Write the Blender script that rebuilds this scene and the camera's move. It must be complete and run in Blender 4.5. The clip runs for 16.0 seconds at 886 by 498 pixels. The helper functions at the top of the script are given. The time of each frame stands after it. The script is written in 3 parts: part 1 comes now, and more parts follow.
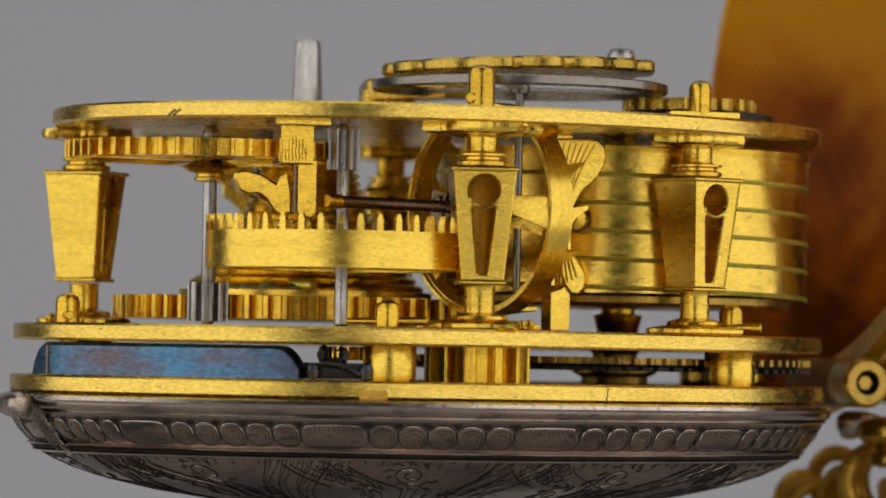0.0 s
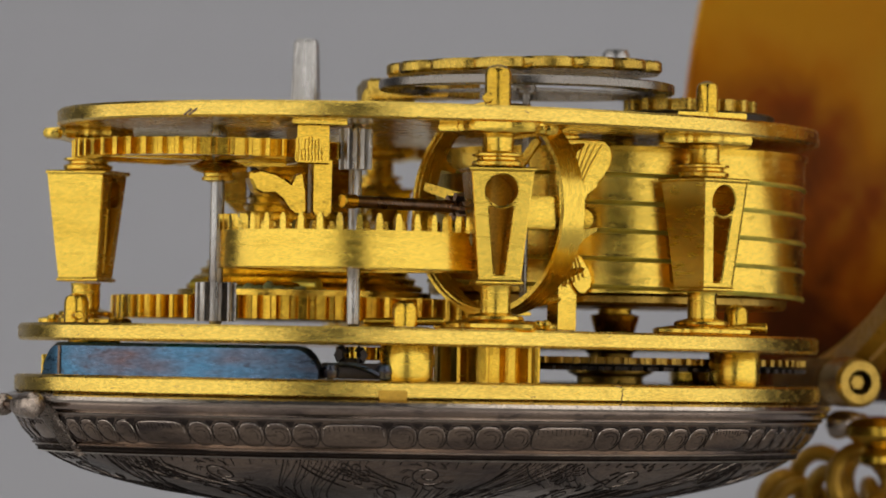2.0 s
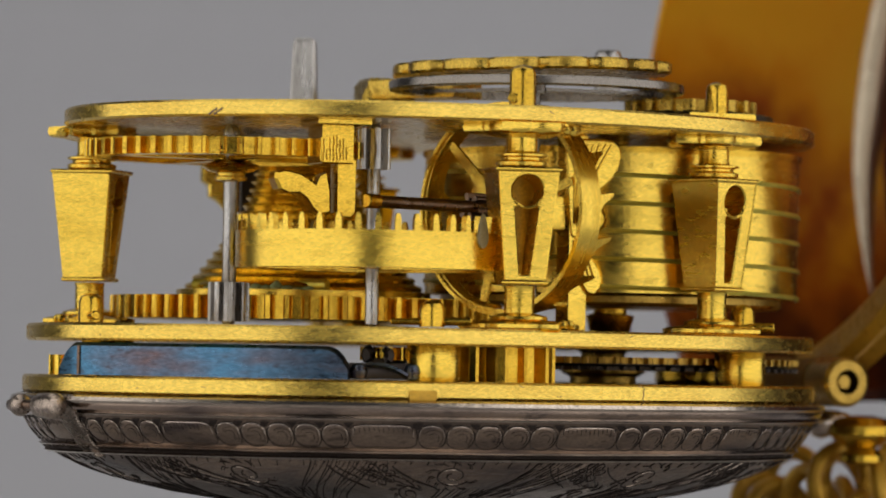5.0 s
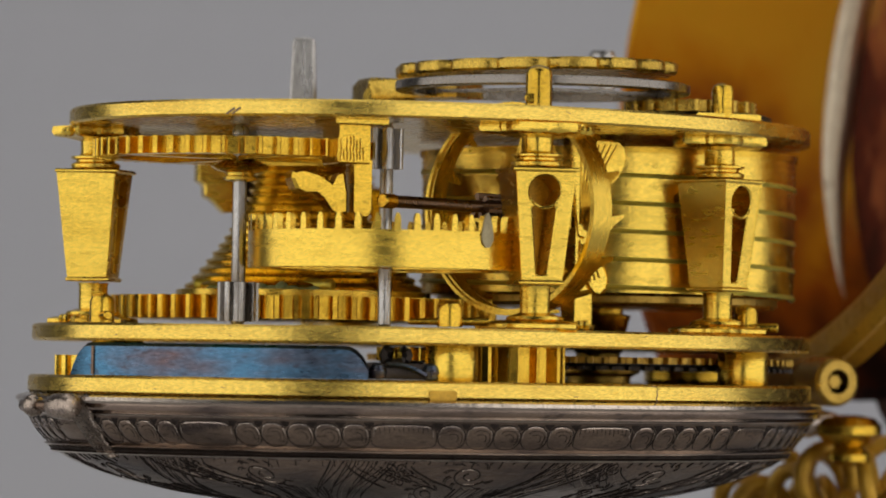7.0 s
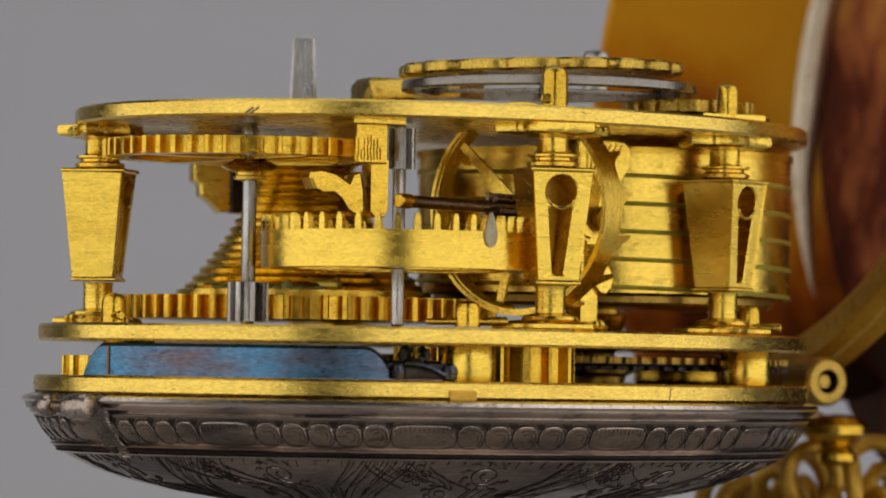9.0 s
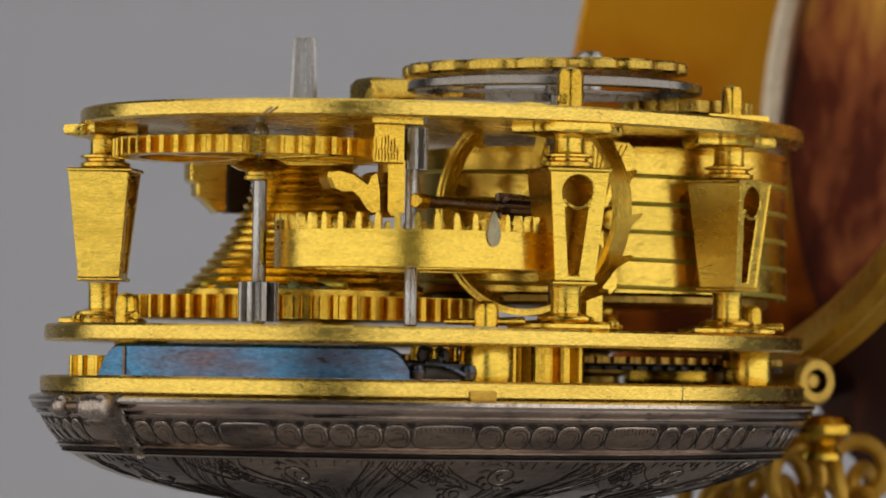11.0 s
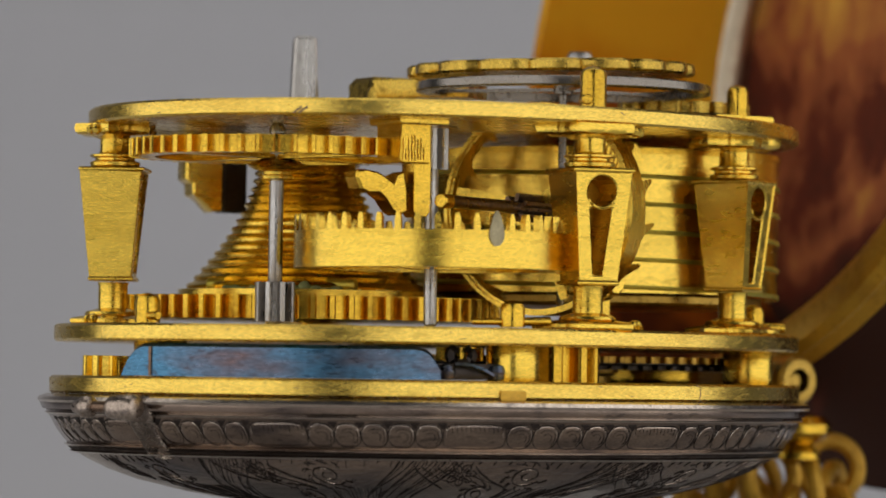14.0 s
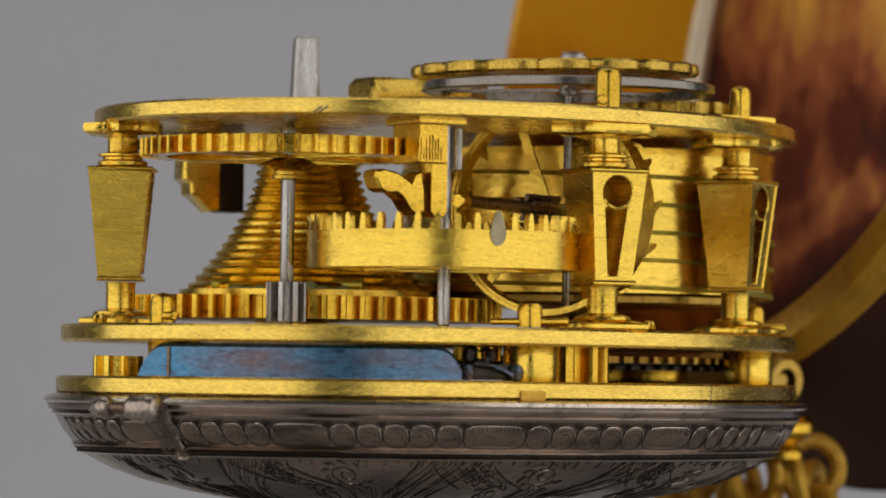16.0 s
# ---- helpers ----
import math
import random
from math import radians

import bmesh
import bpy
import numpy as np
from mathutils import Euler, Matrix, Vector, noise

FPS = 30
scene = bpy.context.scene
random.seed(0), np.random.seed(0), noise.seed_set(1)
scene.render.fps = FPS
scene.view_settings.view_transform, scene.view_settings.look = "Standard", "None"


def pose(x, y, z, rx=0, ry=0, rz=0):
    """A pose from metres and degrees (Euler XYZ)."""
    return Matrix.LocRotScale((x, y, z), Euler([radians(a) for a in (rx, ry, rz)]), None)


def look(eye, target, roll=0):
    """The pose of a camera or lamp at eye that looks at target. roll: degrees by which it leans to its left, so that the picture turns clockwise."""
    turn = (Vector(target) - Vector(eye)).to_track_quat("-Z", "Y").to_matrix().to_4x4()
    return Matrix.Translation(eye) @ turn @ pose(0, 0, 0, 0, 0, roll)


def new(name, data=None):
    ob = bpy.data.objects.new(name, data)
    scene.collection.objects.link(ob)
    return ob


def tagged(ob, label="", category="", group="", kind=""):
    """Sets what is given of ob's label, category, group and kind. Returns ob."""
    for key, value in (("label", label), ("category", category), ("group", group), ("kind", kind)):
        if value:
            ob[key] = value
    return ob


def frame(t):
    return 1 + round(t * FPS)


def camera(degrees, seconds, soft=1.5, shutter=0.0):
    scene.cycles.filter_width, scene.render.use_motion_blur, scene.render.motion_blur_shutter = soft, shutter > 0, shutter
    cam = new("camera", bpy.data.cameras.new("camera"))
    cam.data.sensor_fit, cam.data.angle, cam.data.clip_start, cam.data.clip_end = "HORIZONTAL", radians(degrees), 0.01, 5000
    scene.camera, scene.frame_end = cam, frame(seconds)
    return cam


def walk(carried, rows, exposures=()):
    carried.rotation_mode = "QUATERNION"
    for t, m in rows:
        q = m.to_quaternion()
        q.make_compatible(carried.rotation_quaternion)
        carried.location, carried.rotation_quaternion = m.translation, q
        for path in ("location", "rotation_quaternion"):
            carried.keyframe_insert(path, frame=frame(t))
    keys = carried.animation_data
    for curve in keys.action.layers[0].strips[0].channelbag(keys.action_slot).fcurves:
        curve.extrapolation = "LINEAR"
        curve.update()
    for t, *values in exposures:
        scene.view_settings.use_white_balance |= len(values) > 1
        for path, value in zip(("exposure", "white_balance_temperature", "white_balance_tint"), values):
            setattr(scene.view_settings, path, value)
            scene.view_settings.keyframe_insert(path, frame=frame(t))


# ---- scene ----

# All sizes of the watch are in units of 1/38 mm; U turns them into metres.
U = 1 / 38000.0
DIST = 8000 * U
PITCH = -0.8342
TURN_RATE = 1.3546

cam = camera(11.196, 16.0, soft=1.7)
cam.data.dof.use_dof, cam.data.dof.focus_distance, cam.data.dof.aperture_fstop = True, 7560 * U, 85
_p = radians(PITCH)
eye = Vector((-28.8 * U, -math.cos(_p) * DIST, math.sin(_p) * DIST))
target = eye + Vector((0, math.cos(_p), -math.sin(_p))) * DIST
walk(cam, [(0, look(eye, target, 0.196)), (16, look(eye, target, 0.196))])

# ---- light: a grey studio with two soft boxes beside the lens; top and backdrop fills are added ----
world = bpy.data.worlds.new("studio")
scene.world = world
world.use_nodes = True
world.node_tree.nodes["Background"].inputs[0].default_value = (0.30, 0.30, 0.31, 1)
world.node_tree.nodes["Background"].inputs[1].default_value = 0.10
scene.view_settings.exposure = 0.0


def softbox(name, at, to, w, h, watts):
    d = bpy.data.lights.new(name, "AREA")
    d.shape, d.size, d.size_y, d.energy = "RECTANGLE", w, h, watts
    d.color = (1.0, 0.97, 0.93)
    ob = new(name, d)
    ob.matrix_world = look(at, to)
    return ob


softbox("softbox_west", (-0.225, -0.13, 0.03), (0, 0, 0), 0.62, 0.36, 0.84)
softbox("softbox_east", (0.225, -0.13, 0.03), (0, 0, 0), 0.62, 0.36, 0.84)
# added unseen fills: one from above, one that brightens the backdrop paper
softbox("fill_top", (0.0, 0.10, 0.30), (0, 0.06, 0), 0.35, 0.26, 0.26)
softbox("fill_background", (0.0, 0.22, 0.34), (0, 0.62, 0.10), 0.5, 0.20, 0.50)


# ---- materials ----
def material(name, base, metal=0.0, rough=0.4, grain=0.1, scale=9000, bump=0.1, dirt=None, dirt_amount=0.5, stretch=(1, 1, 1), coarse=300, specks=0.0, engrave=0.0, low=0.5, rise=None):
    m = bpy.data.materials.new(name)
    m.use_nodes = True
    nt = m.node_tree
    n, l = nt.nodes, nt.links
    b = n["Principled BSDF"]
    b.inputs["Metallic"].default_value = metal
    co = n.new("ShaderNodeTexCoord")
    mp = n.new("ShaderNodeMapping")
    mp.inputs["Scale"].default_value = stretch
    l.new(co.outputs["Object"], mp.inputs[0])

    def noise_node(sc, detail):
        t = n.new("ShaderNodeTexNoise")
        t.inputs["Scale"].default_value, t.inputs["Detail"].default_value = sc, detail
        l.new(mp.outputs[0], t.inputs["Vector"])
        return t

    def span(src, a, z, to0, to1):
        r = n.new("ShaderNodeMapRange")
        r.inputs["From Min"].default_value, r.inputs["From Max"].default_value = a, z
        r.inputs["To Min"].default_value, r.inputs["To Max"].default_value = to0, to1
        l.new(src, r.inputs[0])
        return r.outputs[0]

    def blend(fac, a, z, kind="MIX"):
        x = n.new("ShaderNodeMix")
        x.data_type, x.blend_type = "RGBA", kind
        for slot, value in ((0, fac), (6, a), (7, z)):
            if isinstance(value, (float, int)):
                x.inputs[slot].default_value = value
            elif isinstance(value, tuple):
                x.inputs[slot].default_value = (*value, 1)
            else:
                l.new(value, x.inputs[slot])
        return x.outputs[2]

    fine, big, mid = noise_node(scale, 5), noise_node(coarse, 6), noise_node(coarse * 7, 4)
    dark = tuple(dirt or [c * 0.6 for c in base])
    patch = big.outputs[0]
    if rise:
        # the darker tone gains ground towards the foot of the piece
        sep, mul = n.new("ShaderNodeSeparateXYZ"), n.new("ShaderNodeMath")
        mul.operation, mul.inputs[1].default_value = "MULTIPLY_ADD", -rise[1]
        l.new(co.outputs["Object"], sep.inputs[0])
        l.new(sep.outputs[2], mul.inputs[0])
        mul.inputs[2].default_value = rise[0] * rise[1]
        tot = n.new("ShaderNodeMath")
        l.new(mul.outputs[0], tot.inputs[0])
        l.new(patch, tot.inputs[1])
        patch = tot.outputs[0]
    colour = blend(span(patch, low, low + 0.26, 0.0, dirt_amount), tuple(base), dark)
    colour = blend(grain, colour, blend(span(fine.outputs[0], 0.35, 0.65, 0.0, 1.0), (0.25, 0.25, 0.25), (1.0, 1.0, 1.0)), "MULTIPLY")
    if specks:
        colour = blend(span(mid.outputs[0], 0.60, 0.68, 0.0, specks), colour, tuple(c * 0.45 for c in dark))
    l.new(colour, b.inputs["Base Color"])
    l.new(span(mid.outputs[0], 0.3, 0.7, rough * 0.75, min(1.0, rough * 1.35)), b.inputs["Roughness"])
    height = fine.outputs[0]
    bp = n.new("ShaderNodeBump")
    bp.inputs["Strength"].default_value, bp.inputs["Distance"].default_value = bump, 0.00002
    l.new(height, bp.inputs["Height"])
    b2 = n.new("ShaderNodeBump")
    b2.inputs["Strength"].default_value, b2.inputs["Distance"].default_value = bump * 0.6, 0.00005
    l.new(mid.outputs[0], b2.inputs["Height"])
    l.new(bp.outputs[0], b2.inputs["Normal"])
    last = b2
    if engrave:
        # swirling cuts: coordinates bent by noise, cell borders and curling lines cut in, tarnish left in the cuts
        bend, mixv = noise_node(330, 2), n.new("ShaderNodeVectorMath")
        mixv.operation = "MULTIPLY_ADD"
        l.new(bend.outputs["Color"], mixv.inputs[0])
        mixv.inputs[1].default_value = (0.0022, 0.0022, 0.0022)
        l.new(mp.outputs[0], mixv.inputs[2])
        wv = n.new("ShaderNodeTexWave")
        wv.inputs["Scale"].default_value, wv.inputs["Distortion"].default_value, wv.inputs["Detail"].default_value = 620, 14, 2
        wv.inputs["Detail Scale"].default_value = 0.6
        vo = n.new("ShaderNodeTexVoronoi")
        vo.feature, vo.inputs["Scale"].default_value = "DISTANCE_TO_EDGE", 620
        l.new(mixv.outputs[0], wv.inputs["Vector"])
        l.new(mixv.outputs[0], vo.inputs["Vector"])
        cut = n.new("ShaderNodeMath")
        cut.operation = "MULTIPLY"
        l.new(span(wv.outputs["Fac"], 0.05, 0.4, 0.35, 1.0), cut.inputs[0])
        l.new(span(vo.outputs[0], 0.0, 0.09, 0.0, 1.0), cut.inputs[1])
        l.new(blend(cut.outputs[0], blend(engrave, colour, dark), colour), b.inputs["Base Color"])
        b3 = n.new("ShaderNodeBump")
        b3.inputs["Strength"].default_value, b3.inputs["Distance"].default_value = engrave, 0.00007
        l.new(cut.outputs[0], b3.inputs["Height"])
        l.new(b2.outputs[0], b3.inputs["Normal"])
        last = b3
    l.new(last.outputs[0], b.inputs["Normal"])
    return m


GILT = material("gilt_brass", (0.89, 0.605, 0.09), 1.0, 0.225, 0.34, 11000, 0.42, (0.56, 0.34, 0.03), 0.5, (0.45, 0.45, 1.9), 300, specks=0.15)
GILT_BRUSHED = material("turned_gilt_brass", (0.87, 0.59, 0.095), 1.0, 0.21, 0.25, 6000, 0.40, (0.60, 0.42, 0.06), 0.7, (0.75, 0.75, 1.5), 220, specks=0.3)
GILT_EDGE = material("gilt_brass_worn_edge", (0.86, 0.60, 0.12), 1.0, 0.235, 0.36, 9000, 0.45, (0.56, 0.33, 0.05), 0.6, (0.5, 0.5, 1.6), 350, specks=0.15)
GILT_DULL = material("dull_gilt_brass", (0.77, 0.485, 0.055), 1.0, 0.205, 0.36, 10000, 0.45, (0.36, 0.20, 0.018), 0.7, (0.7, 0.7, 1.4), 300, specks=0.3)
STEEL = material("polished_steel", (0.50, 0.48, 0.46), 1.0, 0.29, 0.35, 9000, 0.4, (0.20, 0.17, 0.15), 0.9, (2, 2, 0.35), specks=0.4)
DARK_STEEL = material("browned_steel", (0.20, 0.13, 0.09), 1.0, 0.30, 0.3, 7000, 0.3, (0.10, 0.07, 0.05), 0.6, specks=0.4)
BROWN_BRASS = material("browned_shaded_brass", (0.46, 0.29, 0.06), 1.0, 0.32, 0.35, 8000, 0.4, (0.20, 0.11, 0.02), 0.9, specks=0.4)
RIM_GILT = material("dull_orange_gilt", (0.66, 0.38, 0.04), 0.55, 0.42, 0.3, 9000, 0.35, (0.32, 0.15, 0.015), 0.8, specks=0.3)
GILT_OLD = material("aged_gilt_brass", (0.60, 0.40, 0.07), 1.0, 0.26, 0.4, 9000, 0.6, (0.30, 0.17, 0.03), 0.8, specks=0.5)
HINGE_BROWN = material("browned_hinge_brass", (0.24, 0.13, 0.025), 0.0, 0.6, 0.35, 8000, 0.3, (0.09, 0.05, 0.015), 0.8)
HINGE_BROWN.node_tree.nodes["Principled BSDF"].inputs["Specular IOR Level"].default_value = 0.1
VERDIGRIS = material("verdigris_crust", (0.30, 0.34, 0.14), 0.0, 0.7, 0.4, 6000, 0.6, (0.05, 0.10, 0.05), 0.8)
BLACK = material("dark_oxidised_steel", (0.05, 0.04, 0.035), 0.8, 0.4, 0.3, 7000, 0.3)
SILVER = material("tarnished_silver", (0.31, 0.235, 0.185), 1.0, 0.17, 0.4, 8000, 0.2, (0.07, 0.058, 0.06), 1.0, (0.7, 0.7, 2.6), 300, specks=0.5, low=0.46)
SILVER_ENGRAVED = material("engraved_tarnished_silver", (0.46, 0.35, 0.275), 1.0, 0.16, 0.4, 8000, 0.2, (0.06, 0.052, 0.07), 1.0, (0.6, 0.6, 2.4), 230, specks=0.4, engrave=0.2, low=0.40)
SILVER_BRIGHT = material("bright_silver", (0.68, 0.58, 0.50), 1.0, 0.19, 0.35, 9000, 0.2, (0.18, 0.15, 0.14), 0.8, specks=0.4)
SILVER_MID = material("rubbed_silver", (0.44, 0.36, 0.30), 1.0, 0.28, 0.4, 8000, 0.4, (0.12, 0.10, 0.09), 0.9, (1, 1, 1), 900, specks=0.5)
SILVER_DARK = material("blackened_engraving", (0.05, 0.04, 0.036), 1.0, 0.55, 0.3, 9000, 0.2)
PALE = material("pale_metal_lip", (0.50, 0.42, 0.31), 1.0, 0.36, 0.1, 500, 0.05, (0.45, 0.38, 0.28), 0.6)
BALANCE_STEEL = material("grey_balance_steel", (0.25, 0.225, 0.20), 1.0, 0.24, 0.2, 9000, 0.2, (0.26, 0.24, 0.22), 0.6)
SOLDER = material("grey_solder", (0.42, 0.36, 0.22), 0.7, 0.55, 0.3, 7000, 0.4)
BLUE = material("blued_steel", (0.085, 0.22, 0.36), 1.0, 0.30, 0.5, 7000, 0.4, (0.15, 0.105, 0.11), 1.0, (0.5, 0.5, 1.6), 420, specks=0.5, low=0.42)
GUT = material("verdigris_gut_line", (0.70, 0.56, 0.09), 0.85, 0.36, 0.3, 8000, 0.3, (0.34, 0.33, 0.05), 0.9, low=0.42)


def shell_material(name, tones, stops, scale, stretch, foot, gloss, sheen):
    """Tortoiseshell: clouds of several tones that run into one another, darkened by height towards the foot."""
    m = bpy.data.materials.new(name)
    m.use_nodes = True
    n, l = m.node_tree.nodes, m.node_tree.links
    b = n["Principled BSDF"]
    co, mp = n.new("ShaderNodeTexCoord"), n.new("ShaderNodeMapping")
    mp.inputs["Scale"].default_value = stretch
    l.new(co.outputs["Object"], mp.inputs[0])

    def cloud(sc, detail):
        t = n.new("ShaderNodeTexNoise")
        t.inputs["Scale"].default_value, t.inputs["Detail"].default_value, t.inputs["Distortion"].default_value = sc, detail, 0.7
        l.new(mp.outputs[0], t.inputs["Vector"])
        return t.outputs[0]

    def calc(op, a, c, d=0.0):
        q = n.new("ShaderNodeMath")
        q.operation = op
        for k, v in enumerate((a, c, d)):
            if isinstance(v, (int, float)):
                q.inputs[k].default_value = v
            else:
                l.new(v, q.inputs[k])
        return q.outputs[0]
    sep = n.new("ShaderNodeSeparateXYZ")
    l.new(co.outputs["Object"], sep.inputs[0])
    # height term: shifts the whole ramp to its darker tones lower down
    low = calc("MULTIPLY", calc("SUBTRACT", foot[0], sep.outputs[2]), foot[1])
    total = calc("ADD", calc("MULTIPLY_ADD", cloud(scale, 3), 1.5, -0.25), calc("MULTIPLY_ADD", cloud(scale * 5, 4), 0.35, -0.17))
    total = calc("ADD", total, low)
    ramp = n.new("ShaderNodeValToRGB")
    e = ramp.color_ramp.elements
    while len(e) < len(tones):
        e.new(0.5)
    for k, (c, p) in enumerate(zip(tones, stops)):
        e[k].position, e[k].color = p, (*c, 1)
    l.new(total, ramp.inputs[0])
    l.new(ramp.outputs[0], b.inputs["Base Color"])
    b.inputs["Roughness"].default_value = gloss
    b.inputs["Specular IOR Level"].default_value = sheen
    return m


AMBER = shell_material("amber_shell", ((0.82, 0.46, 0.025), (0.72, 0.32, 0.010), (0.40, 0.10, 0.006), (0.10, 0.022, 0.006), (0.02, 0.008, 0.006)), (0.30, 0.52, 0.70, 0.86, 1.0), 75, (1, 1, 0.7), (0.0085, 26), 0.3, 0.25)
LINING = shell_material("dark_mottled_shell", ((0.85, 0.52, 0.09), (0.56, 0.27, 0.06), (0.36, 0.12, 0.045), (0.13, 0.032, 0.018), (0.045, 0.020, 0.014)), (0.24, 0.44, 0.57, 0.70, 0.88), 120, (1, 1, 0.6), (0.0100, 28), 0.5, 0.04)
PAPER = material("grey_studio_paper", (0.605, 0.605, 0.64), 0.0, 0.9, 0.03, 300, 0.02, (0.57, 0.57, 0.605), 0.3, (1, 1, 1), 10)
_nt = AMBER.node_tree
_tr = _nt.nodes.new("ShaderNodeBsdfTranslucent")
_nt.links.new(_nt.nodes["Principled BSDF"].inputs["Base Color"].links[0].from_socket, _tr.inputs[0])
_mx = _nt.nodes.new("ShaderNodeMixShader")
_mx.inputs[0].default_value = 0.35
_nt.links.new(_nt.nodes["Principled BSDF"].outputs[0], _mx.inputs[1])
_nt.links.new(_tr.outputs[0], _mx.inputs[2])
_nt.links.new(_mx.outputs[0], _nt.nodes["Material Output"].inputs[0])
BOUNCE_PLATTER = material("matt_pale_bounce_platter", (0.62, 0.61, 0.60), 0.0, 0.7, 0.2, 300, 0.05)
STAND = material("matt_dark_stand", (0.06, 0.06, 0.065), 0.0, 0.6, 0.2, 300, 0.05)


# ---- building helpers, in watch units ----
def part(name, bm, mat, parent, label="", smooth=True, angle=35):
    bmesh.ops.recalc_face_normals(bm, faces=bm.faces[:])
    bmesh.ops.scale(bm, vec=(U, U, U), verts=bm.verts[:])
    me = bpy.data.meshes.new(name)
    for f in bm.faces:
        f.smooth = smooth
    if smooth:
        lim = radians(angle)
        for e in bm.edges:
            if len(e.link_faces) != 2 or e.calc_face_angle(0) > lim:
                e.smooth = False
    bm.to_mesh(me)
    bm.free()
    me.materials.append(mat)
    ob = new(name, me)
    ob.parent = parent
    if label:
        ob["label"] = label
    return ob


def move_origin(ob, x, y, z):
    """Put the origin of a mesh at (x, y, z) in watch units without moving the mesh."""
    v = Vector((x, y, z)) * U
    ob.data.transform(Matrix.Translation(-v))
    ob.location = v
    return ob


def loops(bm, rings, closed=True, cap=(True, True)):
    """Skin between rings of points."""
    rows = [[bm.verts.new(p) for p in r] for r in rings]
    for a, b in zip(rows, rows[1:]):
        n = len(a)
        for i in range(n if closed else n - 1):
            j = (i + 1) % n
            bm.faces.new((a[i], a[j], b[j], b[i]))
    if cap[0]:
        bm.faces.new(rows[0])
    if cap[1]:
        bm.faces.new(rows[-1])
    return rows


def lathe(profile, x=0, y=0, seg=48, bm=None, m=None):
    """A turned piece: rows of (radius, z), closed at both ends."""
    bm = bm or bmesh.new()
    m = m or Matrix.Translation((x, y, 0))
    rings = []
    for r, z in profile:
        rings.append([m @ Vector((max(r, 0.01) * math.cos(2 * math.pi * i / seg), max(r, 0.01) * math.sin(2 * math.pi * i / seg), z)) for i in range(seg)])
    loops(bm, rings)
    return bm


def rod_matrix(a, b):
    a, b = Vector(a), Vector(b)
    q = (b - a).to_track_quat("Z", "Y")
    return Matrix.Translation(a) @ q.to_matrix().to_4x4(), (b - a).length


def rod(a, b, r0, r1=None, seg=16, bm=None, chamfer=2):
    m, L = rod_matrix(a, b)
    r1 = r0 if r1 is None else r1
    return lathe([(max(r0 - chamfer, 0.5), 0), (r0, chamfer), (r1, L - chamfer), (max(r1 - chamfer, 0.5), L)], seg=seg, bm=bm, m=m)


def prism(outline, z0, z1, bm=None, m=None, chamfer=0):
    """A flat outline (x, y) given thickness from z0 to z1, with an optional small chamfer towards its middle."""
    bm = bm or bmesh.new()
    m = m or Matrix()
    cx = sum(p[0] for p in outline) / len(outline)
    cy = sum(p[1] for p in outline) / len(outline)

    def ring(z, c):
        out = []
        for px, py in outline:
            d = math.hypot(px - cx, py - cy) or 1
            k = 1 - c / d
            out.append(m @ Vector((cx + (px - cx) * k, cy + (py - cy) * k, z)))
        return out
    if chamfer:
        loops(bm, [ring(z0, chamfer), ring(z0 + chamfer, 0), ring(z1 - chamfer, 0), ring(z1, chamfer)])
    else:
        loops(bm, [ring(z0, 0), ring(z1, 0)])
    return bm


def block(cx, cy, z0, z1, w, d, rz=0, bm=None, chamfer=2.5):
    m = Matrix.Translation((cx, cy, 0)) @ Matrix.Rotation(radians(rz), 4, "Z")
    w, d = w / 2, d / 2
    return prism([(-w, -d), (w, -d), (w, d), (-w, d)], z0, z1, bm, m, chamfer)


def gear_outline(n, r, depth, duty=0.5, tip=0.7):
    pts = []
    for i in range(n):
        a = 2 * math.pi * i / n
        s = 2 * math.pi / n
        h = s * duty / 2
        for ang, rad in ((a - h, r - depth), (a - h * tip, r - depth * 0.15), (a - h * tip * 0.6, r), (a + h * tip * 0.6, r), (a + h * tip, r - depth * 0.15), (a + h, r - depth)):
            pts.append((rad * math.cos(ang), rad * math.sin(ang)))
    return pts


def gear(x, y, z0, z1, n, r, depth, duty=0.5, turn=0, bm=None, hole=0.0, tip=0.75):
    """A toothed wheel; with a hole it is a rim."""
    bm = bm or bmesh.new()
    m = Matrix.Translation((x, y, 0)) @ Matrix.Rotation(radians(turn), 4, "Z")
    o = gear_outline(n, r, depth, duty, tip)
    if hole:
        inner = [(hole * math.cos(math.atan2(b, a)), hole * math.sin(math.atan2(b, a))) for a, b in o]
        loops(bm, [[m @ Vector((*p, z)) for p in ring] for ring, z in ((o, z0), (o, z1), (inner, z1), (inner, z0), (o, z0))], cap=(False, False))
        bmesh.ops.remove_doubles(bm, verts=bm.verts[:], dist=0.01)
    else:
        loops(bm, [[m @ Vector((*p, z)) for p in o] for z in (z0, z1)])
    return bm


def wire(pts, r, k=5):
    """A thin rounded line through the points."""
    bm = bmesh.new()
    rings = []
    for i, p in enumerate(pts):
        d = (pts[min(i + 1, len(pts) - 1)] - pts[max(i - 1, 0)]).normalized()
        u = d.orthogonal().normalized()
        v = d.cross(u)
        rings.append([p + (u * math.cos(2 * math.pi * j / k) + v * math.sin(2 * math.pi * j / k)) * r for j in range(k)])
    loops(bm, rings)
    return bm


OVAL_TURN = 33.0


